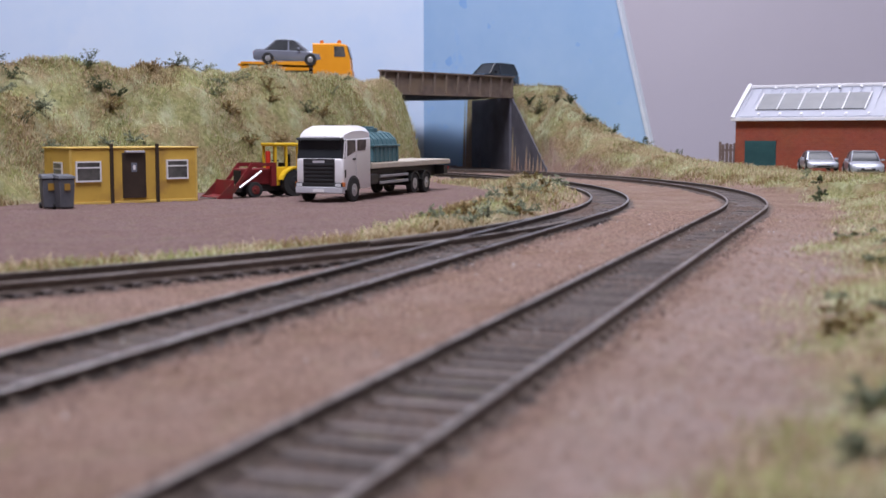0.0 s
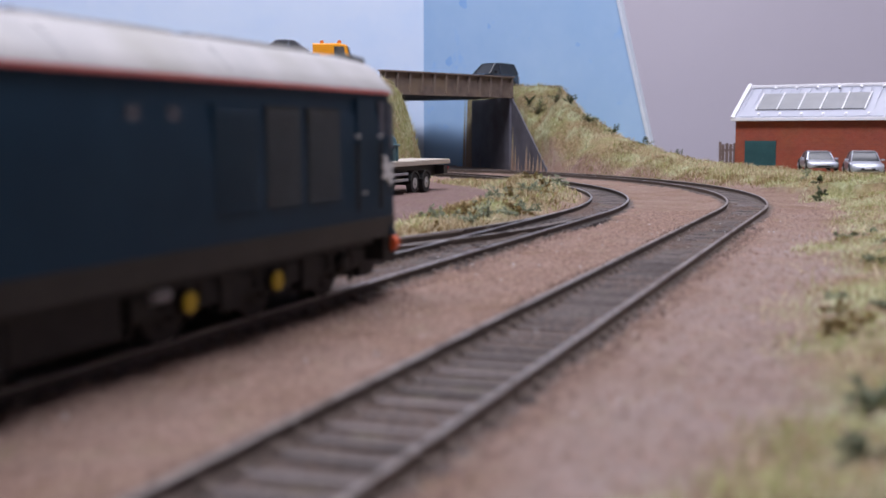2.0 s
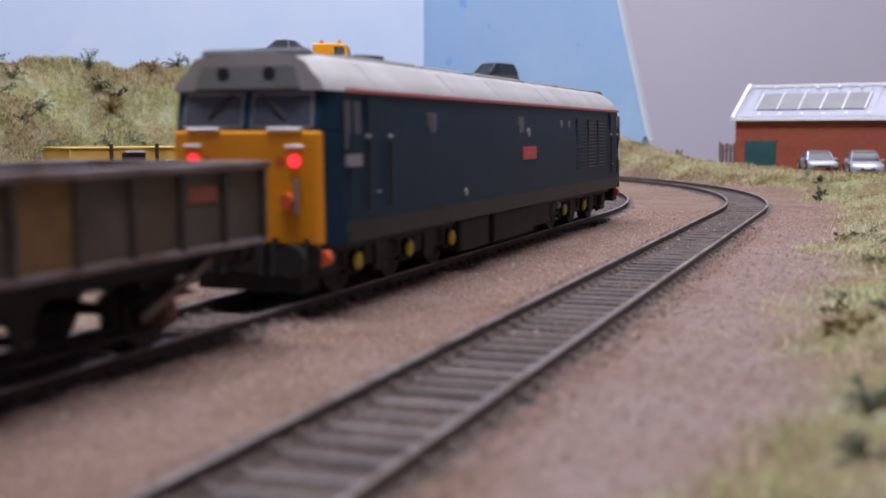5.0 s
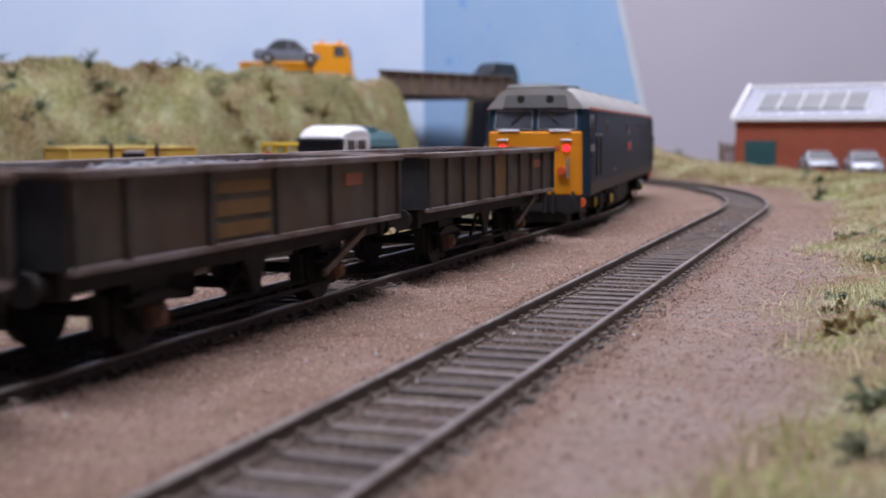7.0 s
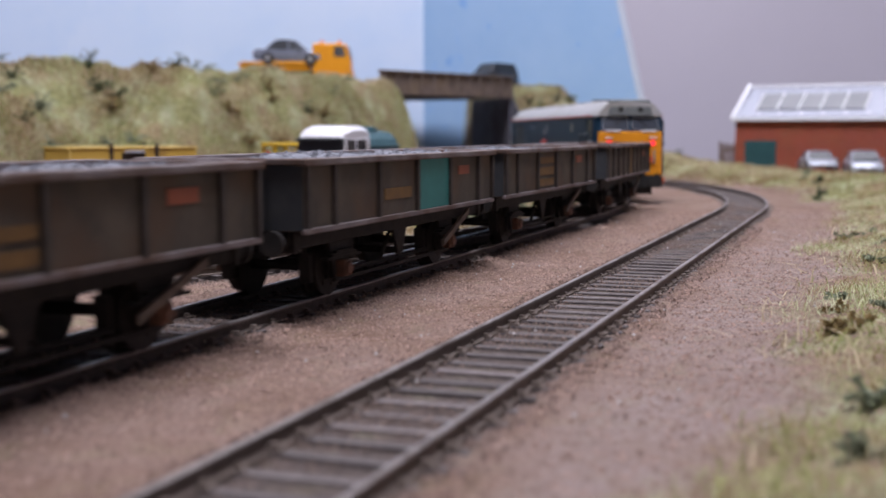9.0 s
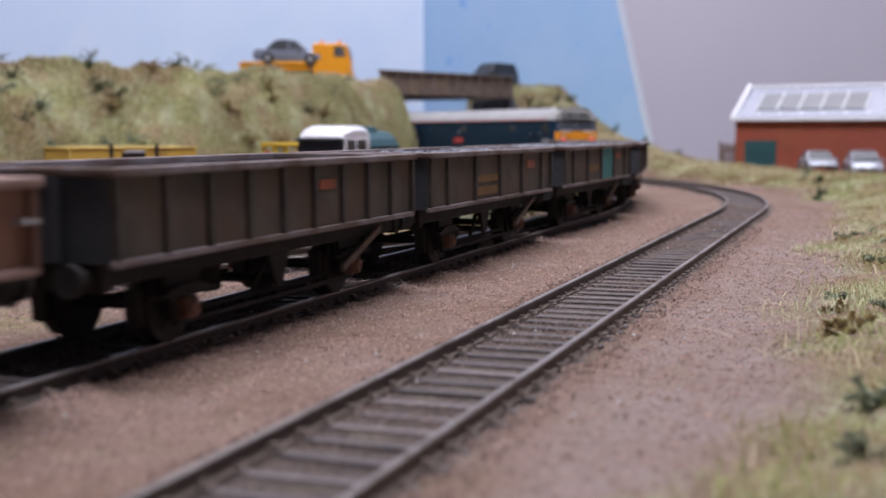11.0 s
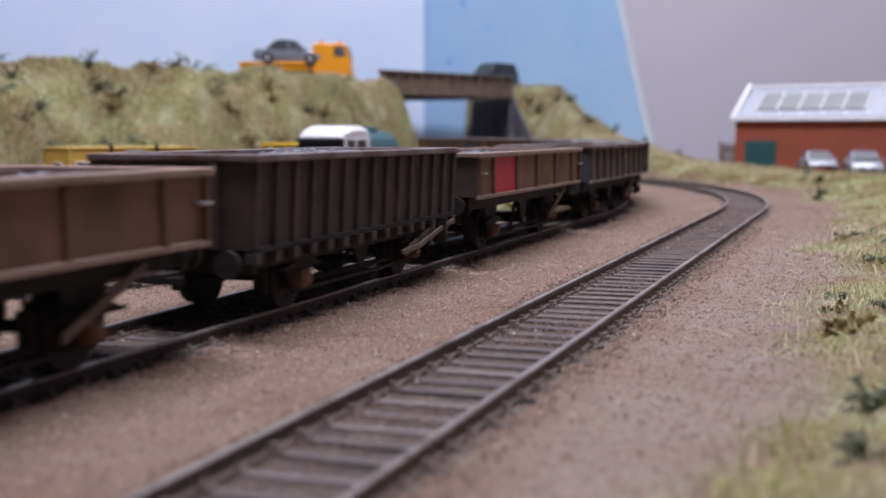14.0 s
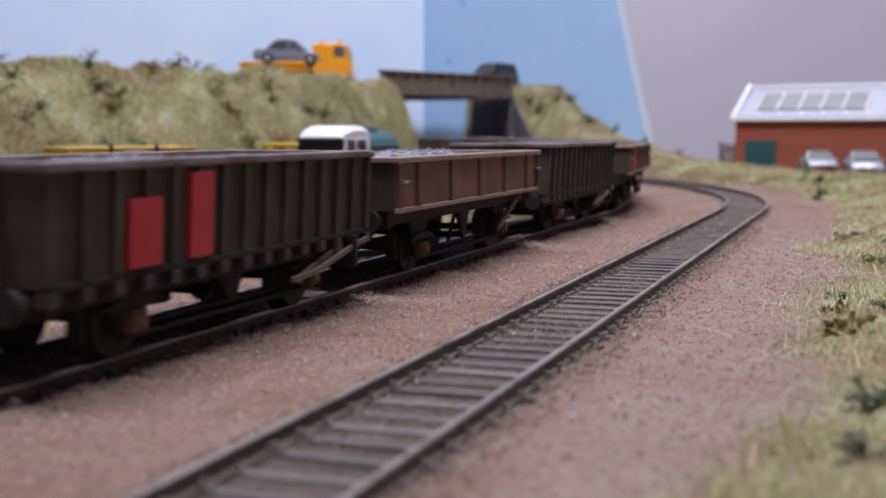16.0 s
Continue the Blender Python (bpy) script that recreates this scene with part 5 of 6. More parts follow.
        part("wheel_arch", shape().prism([(12 + 7.2 * math.cos(a), 5.7 + 7.2 * math.sin(a)) for a in np.linspace(0, math.pi, 14)] + [(12 + 6.2 * math.cos(a), 5.7 + 6.2 * math.sin(a)) for a in np.linspace(math.pi, 0, 14)], "y", sd * 11, sd * 13.5), M["truck_black"], t)
        part("wheel_well", shape().cyl((12.0, sd * 12.6, 5.9), "y", 6.7, 0, sd * 0.55, 28), M["black"], t)
        road_wheel(t, 12.0, sd * 10.4, 5.7, 3.2, sd)
        for x in (94.0, 111.5):
            road_wheel(t, x, sd * 9.2, 5.7, 3.4, sd)
        for x in (94.0, 111.5):
            part("mudguard", shape().prism([(x + 7.0 * math.cos(a), 5.9 + 7.0 * math.sin(a)) for a in np.linspace(0.3, 2.85, 10)] + [(x + 6.3 * math.cos(a), 5.9 + 6.3 * math.sin(a)) for a in np.linspace(2.85, 0.3, 10)], "y", sd * 8.6, sd * 13), M["truck_black"], t)
        for z in (7.2, 10.6):
            part("side_guard", shape().box(46, min(sd * 12, sd * 12.9), z, 84, max(sd * 12, sd * 12.9), z + 1.5), M["bumper"], t, bevel=0.2)
        part("fuel_tank", shape().box(34, min(sd * 7, sd * 12.5), 7.4, 44, max(sd * 7, sd * 12.5), 13), M["truck_black"], t, bevel=0.8)
        part("tail_lamp", shape().box(146.8, min(sd * 9, sd * 12.6), 12.4, 148, max(sd * 9, sd * 12.6), 14), M["red"], t)
    part("chassis", shape().box(5, -6.6, 8.4, 147, -4.6, 14.6).box(5, 4.6, 8.4, 147, 6.6, 14.6).box(4, -11, 6.5, 32, 11, 9.5).box(140, -12.6, 9.5, 146, 12.6, 14.8), M["truck_black"], t, "black chassis")
    for x in (94.0, 111.5, 12.0):
        part("axle", shape().cyl((x, 0, 5.7), "y", 1.2, -9.4, 9.4, 8), M["truck_black"], t)
    part("flat_bed", shape().box(35, -13.4, 15.6, 149, 13.4, 18.4), M["bed"], t, "cream flat load bed", bevel=0.3)
    part("bed_planks", shape().box(35.6, -12.8, 18.35, 148.4, 12.8, 18.6), M["bed"], t)
    k = thing("water_tank", "ribbed blue-green plastic tank on the truck bed", "tank", mmpose(-61.6, 584.2, 18.8, 68.9))
    prof = [(-10.5, 0.2), (-10.5, 7), (-9, 12), (-5.5, 15.2), (0, 16.2), (5.5, 15.2), (9, 12), (10.5, 7), (10.5, 0.2)]
    body = part("body", shape().prism(prof, "x", 42, 76), M["tank"], k, bevel=0.8)
    for i in range(6):
        x = 44.5 + i * 5.6
        part("rib", shape().prism([(u * 1.045, w * 1.035 if w > 1 else w) for u, w in prof], "x", x, x + 2.2), M["tank"], body, bevel=0.3)
    part("waist", shape().box(41.4, -11.2, 8.2, 76.6, 11.2, 9.4), M["tank"], body, bevel=0.3)
    part("filler_lid", shape().cyl((58, 0, 15.8), "z", 5.2, 0, 2.4, 18).cyl((58, 0, 18.2), "z", 3.4, 0, 0.9, 16), M["tank"], k, bevel=0.3)
    return t


def motor_car(name, label, at, paint, ln=56.0, wd=23.0, ht=18.0, tall=False, parent=None):
    """A car whose nose points along +x, standing on z = 0."""
    t = thing(name, label, "car", at)
    h, w = ln / 2, wd / 2
    belt = ht * (0.62 if tall else 0.6)

    def ring(x, hw, z0, z1, drop=0.0):
        return [(x, -hw * 0.93, z0), (x, -hw, z0 + (z1 - z0) * 0.35), (x, -hw * 0.97, z1 - (z1 - z0) * 0.18), (x, -hw * 0.82, z1), (x, hw * 0.82, z1), (x, hw * 0.97, z1 - (z1 - z0) * 0.18), (x, hw, z0 + (z1 - z0) * 0.35), (x, hw * 0.93, z0)]
    lo = 2.6
    body = part("body", shape().loft([ring(-h, w * 0.86, lo + 1.2, belt * 0.82), ring(-h * 0.93, w * 0.95, lo, belt * 0.96), ring(-h * 0.5, w, lo, belt), ring(0, w, lo, belt), ring(h * 0.45, w, lo, belt * 0.97), ring(h * 0.85, w * 0.96, lo, belt * 0.84), ring(h * 0.96, w * 0.88, lo, belt * 0.74), ring(h, w * 0.74, lo + 0.8, belt * 0.62)]), paint, t, smooth=True)
    back = -h * (0.93 if tall else 0.66)

    top = [(back, belt * 0.98, w * 0.86), (back + ln * (0.07 if tall else 0.14), ht - 0.5, w * 0.68), (-h * 0.12, ht, w * 0.7), (h * 0.12, ht - 0.5, w * 0.68), (h * 0.46, belt * 0.95, w * 0.85)]
    glass_s = shape()
    full = [[(x, -w * 0.9, belt * 0.9), (x, -hw, max(z, belt * 0.93)), (x, hw, max(z, belt * 0.93)), (x, w * 0.9, belt * 0.9)] for x, z, hw in top]
    glass_s.loft(full)
    gr = part("window_glass", glass_s, M["car_glass"], t, "dark car windows", smooth=True)
    rf = [(top[1][0] - 0.3, top[1][1], top[1][2]), top[2], (top[3][0] + 0.4, top[3][1], top[3][2])]
    part("roof", shape().loft([[(x, -hw - 0.25, z - 0.5), (x, -hw * 0.9, z + 0.3), (x, hw * 0.9, z + 0.3), (x, hw + 0.25, z - 0.5)] for x, z, hw in rf]), paint, t, smooth=True)
    for sd in (-1, 1):
        for (x0, z0, w0), (x1, z1, w1) in ((top[0], top[1]), (top[3], top[4])):
            part("pillar", shape().loft([[(x0 - 0.6, sd * (w0 + 0.25), z0), (x0 + 0.9, sd * (w0 + 0.25), z0), (x0 + 0.9, sd * (w0 - 0.5), z0 + 0.2), (x0 - 0.6, sd * (w0 - 0.5), z0 + 0.2)], [(x1 - 0.6, sd * (w1 + 0.25), z1), (x1 + 0.9, sd * (w1 + 0.25), z1), (x1 + 0.9, sd * (w1 - 0.5), z1 + 0.2), (x1 - 0.6, sd * (w1 - 0.5), z1 + 0.2)]]), paint, t)
        part("pillar", shape().loft([[(-1.0, sd * w * 0.93, belt * 0.9), (0.2, sd * w * 0.93, belt * 0.9), (0.2, sd * w * 0.8, belt * 0.9), (-1.0, sd * w * 0.8, belt * 0.9)], [(-1.4, sd * w * 0.735, ht - 0.6), (-0.2, sd * w * 0.735, ht - 0.6), (-0.2, sd * w * 0.6, ht - 0.6), (-1.4, sd * w * 0.6, ht - 0.6)]]), paint, t)
        for x in (-h * 0.58, h * 0.6):
            part("wheel_well", shape().cyl((x, sd * (w - 1.4), 3.9), "y", 4.7, 0, sd * 1.5, 20), M["black"], t)
            road_wheel(t, x, sd * (w - 2.4), 3.9, 2.6, sd)
        part("headlamp", shape().loft([[(h * 0.97, sd * w * 0.42, belt * 0.52), (h * 0.97, sd * w * 0.42, belt * 0.66), (h * 0.9, sd * w * 0.86, belt * 0.74), (h * 0.9, sd * w * 0.86, belt * 0.58)], [(h * 1.005, sd * w * 0.42, belt * 0.52), (h * 0.995, sd * w * 0.42, belt * 0.66), (h * 0.93, sd * w * 0.92, belt * 0.74), (h * 0.93, sd * w * 0.92, belt * 0.58)]]), M["lens"], t, "clear headlamp")
        part("tail_lamp", shape().box(-h * 1.0 - 0.1, min(sd * w * 0.5, sd * w * 0.84), belt * 0.6, -h * 0.94, max(sd * w * 0.5, sd * w * 0.84), belt * 0.78), M["red"], t, "red tail lamp")
        part("door_mirror", shape().box(h * 0.24, min(sd * w * 0.95, sd * (w + 1.9)), belt * 0.98, h * 0.31, max(sd * w * 0.95, sd * (w + 1.9)), belt * 1.12), paint, t, bevel=0.3)
    part("grille", shape().box(h * 0.96, -w * 0.4, belt * 0.36, h * 1.012, w * 0.4, belt * 0.52), M["truck_black"], t)
    part("air_intake", shape().box(h * 0.93, -w * 0.62, lo + 0.9, h * 1.0, w * 0.62, lo + 2.0), M["truck_black"], t)
    part("number_plate", shape().box(h * 0.99, -2.4, lo + 2.2, h * 1.022, 2.4, lo + 3.3), M["white"], t, "plain number plate bar")
    return t


def recovery_truck():
    z = 73.6
    t = thing("recovery_truck", "orange recovery truck carrying a grey saloon car", "truck", mmpose(-116, 950, z, 0))
    part("cab", shape().loft([[(x, -12, 5), (x, -12, zz - 1), (x, -10.8, zz), (x, 10.8, zz), (x, 12, zz - 1), (x, 12, 5)] for x, zz in ((13, 31.2), (34, 31.2), (39.5, 30.0), (42.5, 19.5), (43, 12))]), M["hi_orange"], t, "orange cab", smooth=True)
    part("windscreen", shape().loft([[(40.3, -10.6, 28.8), (40.3, 10.6, 28.8), (42.6, 10.6, 19.8), (42.6, -10.6, 19.8)], [(40.7, -10.6, 28.8), (40.7, 10.6, 28.8), (43.0, 10.6, 19.8), (43.0, -10.6, 19.8)]]), M["pane"], t)
    for sd in (-1, 1):
        part("side_window", shape().prism([(30, 20.5), (39, 20.5), (37.7, 28.6), (30, 28.6)], "y", sd * 11.9, sd * 12.2), M["pane"], t, "dark cab side window")
        part("cab_panel", shape().box(13, min(sd * 11.9, sd * 12.25), 8, 27, max(sd * 11.9, sd * 12.25), 28.4), M["hi_orange"], t)
        for x in (31, -18, -28):
            road_wheel(t, x, sd * 8.6, 5.3, 3.2, sd)
        part("bed_rail", shape().box(-44, min(sd * 11, sd * 13), 9.6, 10, max(sd * 11, sd * 13), 16.8), M["hi_orange"], t, bevel=0.3)
    part("chassis", shape().box(-36, -6, 6, 42, 6, 11), M["truck_black"], t)
    part("bumper", shape().box(40, -12.4, 4, 44, 12.4, 10), M["hi_orange"], t, bevel=0.5)
    part("bed", shape().loft([[(-46, -13, 13.4), (-46, 13, 13.4), (-46, 13, 15.4), (-46, -13, 15.4)], [(10, -13, 11.6), (10, 13, 11.6), (10, 13, 14), (10, -13, 14)]]), M["hi_orange"], t, "orange tilting bed", bevel=0.3)
    part("headboard", shape().box(9.2, -12, 13, 10.8, 12, 24), M["hi_orange"], t, bevel=0.3)
    for x, y in ((19, 0), (33, 0)):
        part("beacon", shape().cyl((x, y, 31.0), "z", 1.6, 0, 2.2, 12).cyl((x, y, 33.0), "z", 1.3, 0, 1.2, 12), M["amber"], t, "amber beacon")
    motor_car("saloon_car", "blue-grey metallic saloon car on the orange truck", mmpose(-135 + 13, 948, z + 14.8, 0) @ pose(0, 0, 0, 0, 1.8, 0), M["sedan"], 57, 22, 19.2)


def warehouse():
    brick = brick_material()
    t = thing("brick_warehouse", "red brick warehouse with pale roof and rooflights", "building", mmpose(238.2, 960, -0.5, -34.6))
    ln, dp, ez, rz, ry = 170.0, 71.2, 47.6, 71.0, 35.6
    walls = part("wall", shape().prism([(0, 0), (dp, 0), (dp, ez), (ry, rz - 1), (0, ez)], "x", 0, ln), brick, t)
    for sd, y0, y1 in ((1, -2.2, ry), (-1, dp + 2.2, ry)):
        z0 = ez - 2.2 * (rz - ez) / ry
        part("roof_slope", shape().loft([[(x, y0, z0 + 0.2), (x, y0, z0 + 1.8), (x, y1, rz + 1.6), (x, y1, rz)] for x in (-2, ln + 2)]), M["roof_sheet"], t, "pale grey roof slope")

    def on(u, k, lift):
        return (u, -2.2 + (ry + 2.2) * k - 0.62 * lift, ez - 1.75 + (rz + 1.55 - ez + 1.75) * k + 0.78 * lift)

    def panel(name, u0, u1, k0, k1, lo, hi, m, parent, label=""):
        return part(name, shape().loft([[on(u0, k0, l), on(u1, k0, l), on(u1, k1, l), on(u0, k1, l)] for l in (lo, hi)]), m, parent, label)
    for i in range(int((ln - 4) / 8)):
        panel("roof_seam", 3 + i * 8, 3.5 + i * 8, 0.04, 0.95, 1.3, 1.62, M["roof_sheet"], t)
    panel("barge_board", -2.6, 0.6, -0.03, 1.02, 0.6, 3.0, M["roof_white"], t, "white barge board")
    part("gutter", shape().box(-2.6, -4.4, ez - 3.4, ln + 2, -1.6, ez - 0.6), M["roof_white"], t, "white gutter", bevel=0.4)
    part("ridge_cap", shape().box(-2.4, ry - 2.4, rz + 0.4, ln + 2, ry + 2.4, rz + 3.0), M["roof_white"], t, bevel=0.6)
    for base in (15.0, 118.0):
        rl = panel("rooflight", base, base + (86 if base < 50 else 45), 0.22, 0.7, 1.2, 2.4, M["sky_pane"], t, "long grey rooflight")
        for i in range(6 if base < 50 else 3):
            panel("glazing_bar", base + i * 17.2 - 0.5, base + i * 17.2 + 0.5, 0.2, 0.72, 2.2, 3.0, M["roof_white"], rl)
            panel("roof_clip", base + i * 17.2 + 6, base + i * 17.2 + 8, 0.88, 0.93, 1.3, 2.4, M["roof_white"], rl)
            panel("roof_clip", base + i * 17.2 + 3, base + i * 17.2 + 5, 0.07, 0.12, 1.3, 2.4, M["roof_white"], rl)
    d = part("roller_door", shape().box(8.4, -0.8, 0, 34, 0.3, 28.4), M["teal_door"], t, "dark teal roller door")
    for i in range(12):
        part("door_slat", shape().box(8.6, -1.15, 0.6 + i * 2.3, 33.8, -0.75, 2.5 + i * 2.3), M["teal_door"], d)
    part("door_lintel", shape().box(7, -0.6, 28.4, 35.4, 0.3, 30.4), brick, t)
    # fence beside it
    f = thing("fence", "short dark brown boarded fence beside the warehouse", "fence", mmpose(229, 968, 0, -20))
    for i in range(4):
        part("board", shape().box(i * 3.1, -0.6, 0, i * 3.1 + 2.5, 0.6, 25 + (i % 2) * 0.8), M["post"], f, bevel=0.2)
    part("post", shape().box(-2, -1, 0, -0.2, 1, 27), M["post"], f)
    part("rail", shape().box(-2, 0.6, 8, 13, 1.4, 10).box(-2, 0.6, 19, 13, 1.4, 21), M["post"], f)


cabin()
wheelie_bin(-178.5, 532, 30, "grey plastic wheelie bin with ochre label")
wheelie_bin(-171.2, 530, 40, "grey plastic wheelie bin beside the yellow cabin")
loader()
flatbed()
warehouse()
recovery_truck()
motor_car("black_suv", "black sport utility car on the bridge road", mmpose(45, 1103, 74.6, 226), M["suv"], 56, 24, 24, True)
motor_car("parked_car", "silver-blue saloon parked beside the warehouse", mmpose(282, 885, lie(282, 885) + 0.3, 262), M["silver"], 52, 23, 14.8)
motor_car("parked_car", "silver-blue hatchback parked on the grass edge", mmpose(308, 862, lie(308, 862) + 0.3, 258), M["silver"], 54, 24, 17.5)


# ---- vegetation and loose stone ----
def scatter(n, seed, box, weight):
    """n random places in a box, kept by weight(x, y) from 0 to 1."""
    rng = np.random.default_rng(seed)
    xs, ys = [], []
    have = 0
    for _ in range(60):
        x, y = rng.uniform(box[0], box[2], n), rng.uniform(box[1], box[3], n)
        keep = rng.uniform(0, 1, n) < weight(x, y)
        xs.append(x[keep])
        ys.append(y[keep])
        have += keep.sum()
        if have >= n:
            break
    return np.concatenate(xs)[:n], np.concatenate(ys)[:n]


def fibres(name, label, x, y, length, width, material, seed, lean=1.05):
    """Thin bent blades standing on the ground, in one mesh."""
    rng = np.random.default_rng(seed)
    n = len(x)
    z = ground_height(x, y) - 0.3
    a = rng.uniform(0, TAU, n)
    b = a + math.pi / 2 + rng.uniform(-0.6, 0.6, n)
    ln = length * rng.uniform(0.5, 1.3, n)
    k = rng.uniform(0.35, lean, n)
    dx, dy, dz = np.cos(a) * k, np.sin(a) * k, np.sqrt(np.maximum(0.05, 1 - k * k * 0.8))
    w = width * rng.uniform(0.6, 1.3, n) / 2
    wx, wy = np.cos(b) * w, np.sin(b) * w
    P = np.stack([np.stack([x - wx, y - wy, z], 1), np.stack([x + wx, y + wy, z], 1),
                  np.stack([x + dx * ln * 0.55 + wx * 0.8, y + dy * ln * 0.55 + wy * 0.8, z + dz * ln * 0.65], 1),
                  np.stack([x + dx * ln * 0.55 - wx * 0.8, y + dy * ln * 0.55 - wy * 0.8, z + dz * ln * 0.65], 1),
                  np.stack([x + dx * ln * 1.15, y + dy * ln * 1.15, z + dz * ln * 0.9], 1)], 1).reshape(-1, 3)
    i = np.arange(n)[:, None] * 5
    quads = (i + np.array([0, 1, 2, 3])).tolist()
    tris = (i + np.array([3, 2, 4])).tolist()
    me = bpy.data.meshes.new(name)
    me.from_pydata((P * MM).tolist(), [], quads + tris)
    me.materials.append(material)
    return tagged(new(name, me), label, "grass", kind="stuff")


def grains(name, label, x, y, r0, r1, material, seed, lift=0.0):
    rng = np.random.default_rng(seed)
    n = len(x)
    z = ground_height(x, y) + lift
    r = rng.uniform(r0, r1, n)
    base = np.array([(1, 0, 0), (-0.5, 0.87, 0), (-0.5, -0.87, 0), (0.1, 0.1, 0.95), (0, 0, -0.6)])
    ang = rng.uniform(0, TAU, n)
    c, s = np.cos(ang), np.sin(ang)
    sq = rng.uniform(0.6, 1.3, (n, 5))
    P = np.empty((n, 5, 3))
    for k, (u, v, w) in enumerate(base):
        P[:, k, 0] = x + r * sq[:, k] * (u * c - v * s)
        P[:, k, 1] = y + r * sq[:, k] * (u * s + v * c)
        P[:, k, 2] = z + r * sq[:, k] * w
    f = np.array([(0, 1, 3), (1, 2, 3), (2, 0, 3), (1, 0, 4), (2, 1, 4), (0, 2, 4)])
    faces = (np.arange(n)[:, None, None] * 5 + f).reshape(-1, 3)
    me = bpy.data.meshes.new(name)
    me.from_pydata((P.reshape(-1, 3) * MM).tolist(), [], faces.tolist())
    me.materials.append(material)
    return tagged(new(name, me), label, "gravel", kind="stuff")


def blotch(x, y, size, seed, lo=0.1, hi=0.5):
    return np.clip((wobble(x, y, size, seed) - lo) / (hi - lo), 0, 1)


def left_bank(x, y):
    fd = foot_distance(x, y)
    return np.where((fd > -4) & (fd < 92), 1.0, 0) * np.where(y > 420, 1, 0)


def right_bank(x, y):
    d2, ra = line_distance(x, y, near_line), right_of_abutment(x, y)
    return np.where((d2 > 26) & (ra > 3) & (y > 560) & (d2 < 150), 1.0, 0) * np.where(line_y(x) > y, 1, 0)


def line_y(x):
    return np.where(x < BOARD_END[0], CORNER[1] + (x - CORNER[0]) * (BOARD_END[1] - CORNER[1]) / (BOARD_END[0] - CORNER[0]) - 6, 1084)


def verge_in(x, y):
    d1 = line_distance(x, y, main_line)
    return np.clip(1.2 - np.abs(d1 + 36) / 20, 0, 1) * np.where((y > 400) & (y < 830), 1, 0)


def verge_siding(x, y):
    ds = line_distance(x, y, siding, True)
    return np.clip(1.2 - np.abs(ds + 31) / 13, 0, 1) * np.where((y < 440) & (y > 200), 1, 0)


def verge_near(x, y):
    d2 = line_distance(x, y, near_line)
    return np.clip((d2 - np.interp(y, [110, 200], [28, 36]) + 8 * wobble(x, y, 30, 3)) / 14, 0, 0.95) * np.where(y < 700, 1, 0)


BANK, RIGHT, NEAR = (-420, 440, 20, 1010), (20, 560, 420, 1150), (20, 90, 330, 720)
for nm, lab, mt, ln, sd, size, lo in (("straw_grass", "straw-coloured static grass fibres on the banks", "straw", 5.0, 1, 26, -0.2),
                                      ("green_grass", "olive green static grass fibres on the banks", "green", 4.6, 2, 30, -0.15),
                                      ("lime_grass", "pale lime static grass fibres in patches", "lime", 4.4, 3, 34, 0.0),
                                      ("brown_grass", "brown static grass fibres in patches", "olive", 4.4, 4, 28, 0.0)):
    m = M[mt]
    parts_x, parts_y = [], []
    far = {"straw": 10000, "green": 4500, "lime": 2500, "olive": 13000}[mt]
    for n, box, wt in ((27000, BANK, left_bank), (far, RIGHT, right_bank), (far // 2, (-60, 380, 80, 840), verge_in), (far // 4, (-220, 200, 20, 440), verge_siding)):
        x, y = scatter(n, sd * 10 + n, box, lambda u, v, wt=wt: wt(u, v) * (0.05 + 0.95 * blotch(u, v, size, sd * 1.7, lo + 0.05, lo + 0.4)))
        parts_x.append(x)
        parts_y.append(y)
    fibres(nm, lab, np.concatenate(parts_x), np.concatenate(parts_y), ln * 0.8, 0.36, m, sd)
    x, y = scatter({"straw": 20000, "green": 30000, "lime": 34000, "olive": 30000}[mt], sd * 10 + 7, NEAR, lambda u, v: verge_near(u, v) * (np.clip((v - 165) / 60, 0.06, 1) if mt == "lime" else 1.0) * (0.04 + 0.96 * blotch(u, v, size * 0.6, sd * 2.3, lo + 0.05, lo + 0.4)))
    fibres(nm.replace("grass", "verge_grass"), lab.replace("on the banks", "on the verge"), x, y, 3.0, 0.2, m, sd + 40, 1.25)


x, y = scatter(900, 77, (50, 110, 230, 560), lambda u, v: np.where((line_distance(u, v, near_line) > 30) & (line_distance(u, v, near_line) < 90), 0.8, 0))
fibres("dry_straw", "pale dry straw scraps lying on the verge", x, y, 4.5, 0.4, M["straw"], 77, 3.0)


def between_tracks(x, y):
    d1, d2 = line_distance(x, y, main_line), line_distance(x, y, near_line)
    out = np.where((d1 > 12) & (d2 < -12), 1.0, 0) + np.where((d2 > 12) & (d2 < 70), 0.8, 0)
    ds = line_distance(x, y, siding, True)
    return out + np.where((d1 < -13) & (ds > 13), 0.8, 0)


def beside_rails(x, y):
    d1, d2, ds = line_distance(x, y, main_line), line_distance(x, y, near_line), line_distance(x, y, siding, True)
    near = np.minimum(np.abs(np.abs(d1) - 12.5), np.abs(np.abs(d2) - 12.5))
    near = np.where((y < 470), np.minimum(near, np.abs(np.abs(ds) - 12.5)), near)
    return np.clip(1 - near / 3.5, 0, 1)


x, y = scatter(70000, 51, (-140, 90, 200, 520), between_tracks)
grains("ballast_chips", "pinkish-brown ballast chippings between the tracks", x, y, 0.13, 0.37, M["stone"], 51)
x, y = scatter(9000, 52, (-140, 90, 140, 430), beside_rails)
grains("dark_ballast_chips", "dark brown ballast chippings beside the rails", x, y, 0.2, 0.5, M["dark_stone"], 52, 0.1)


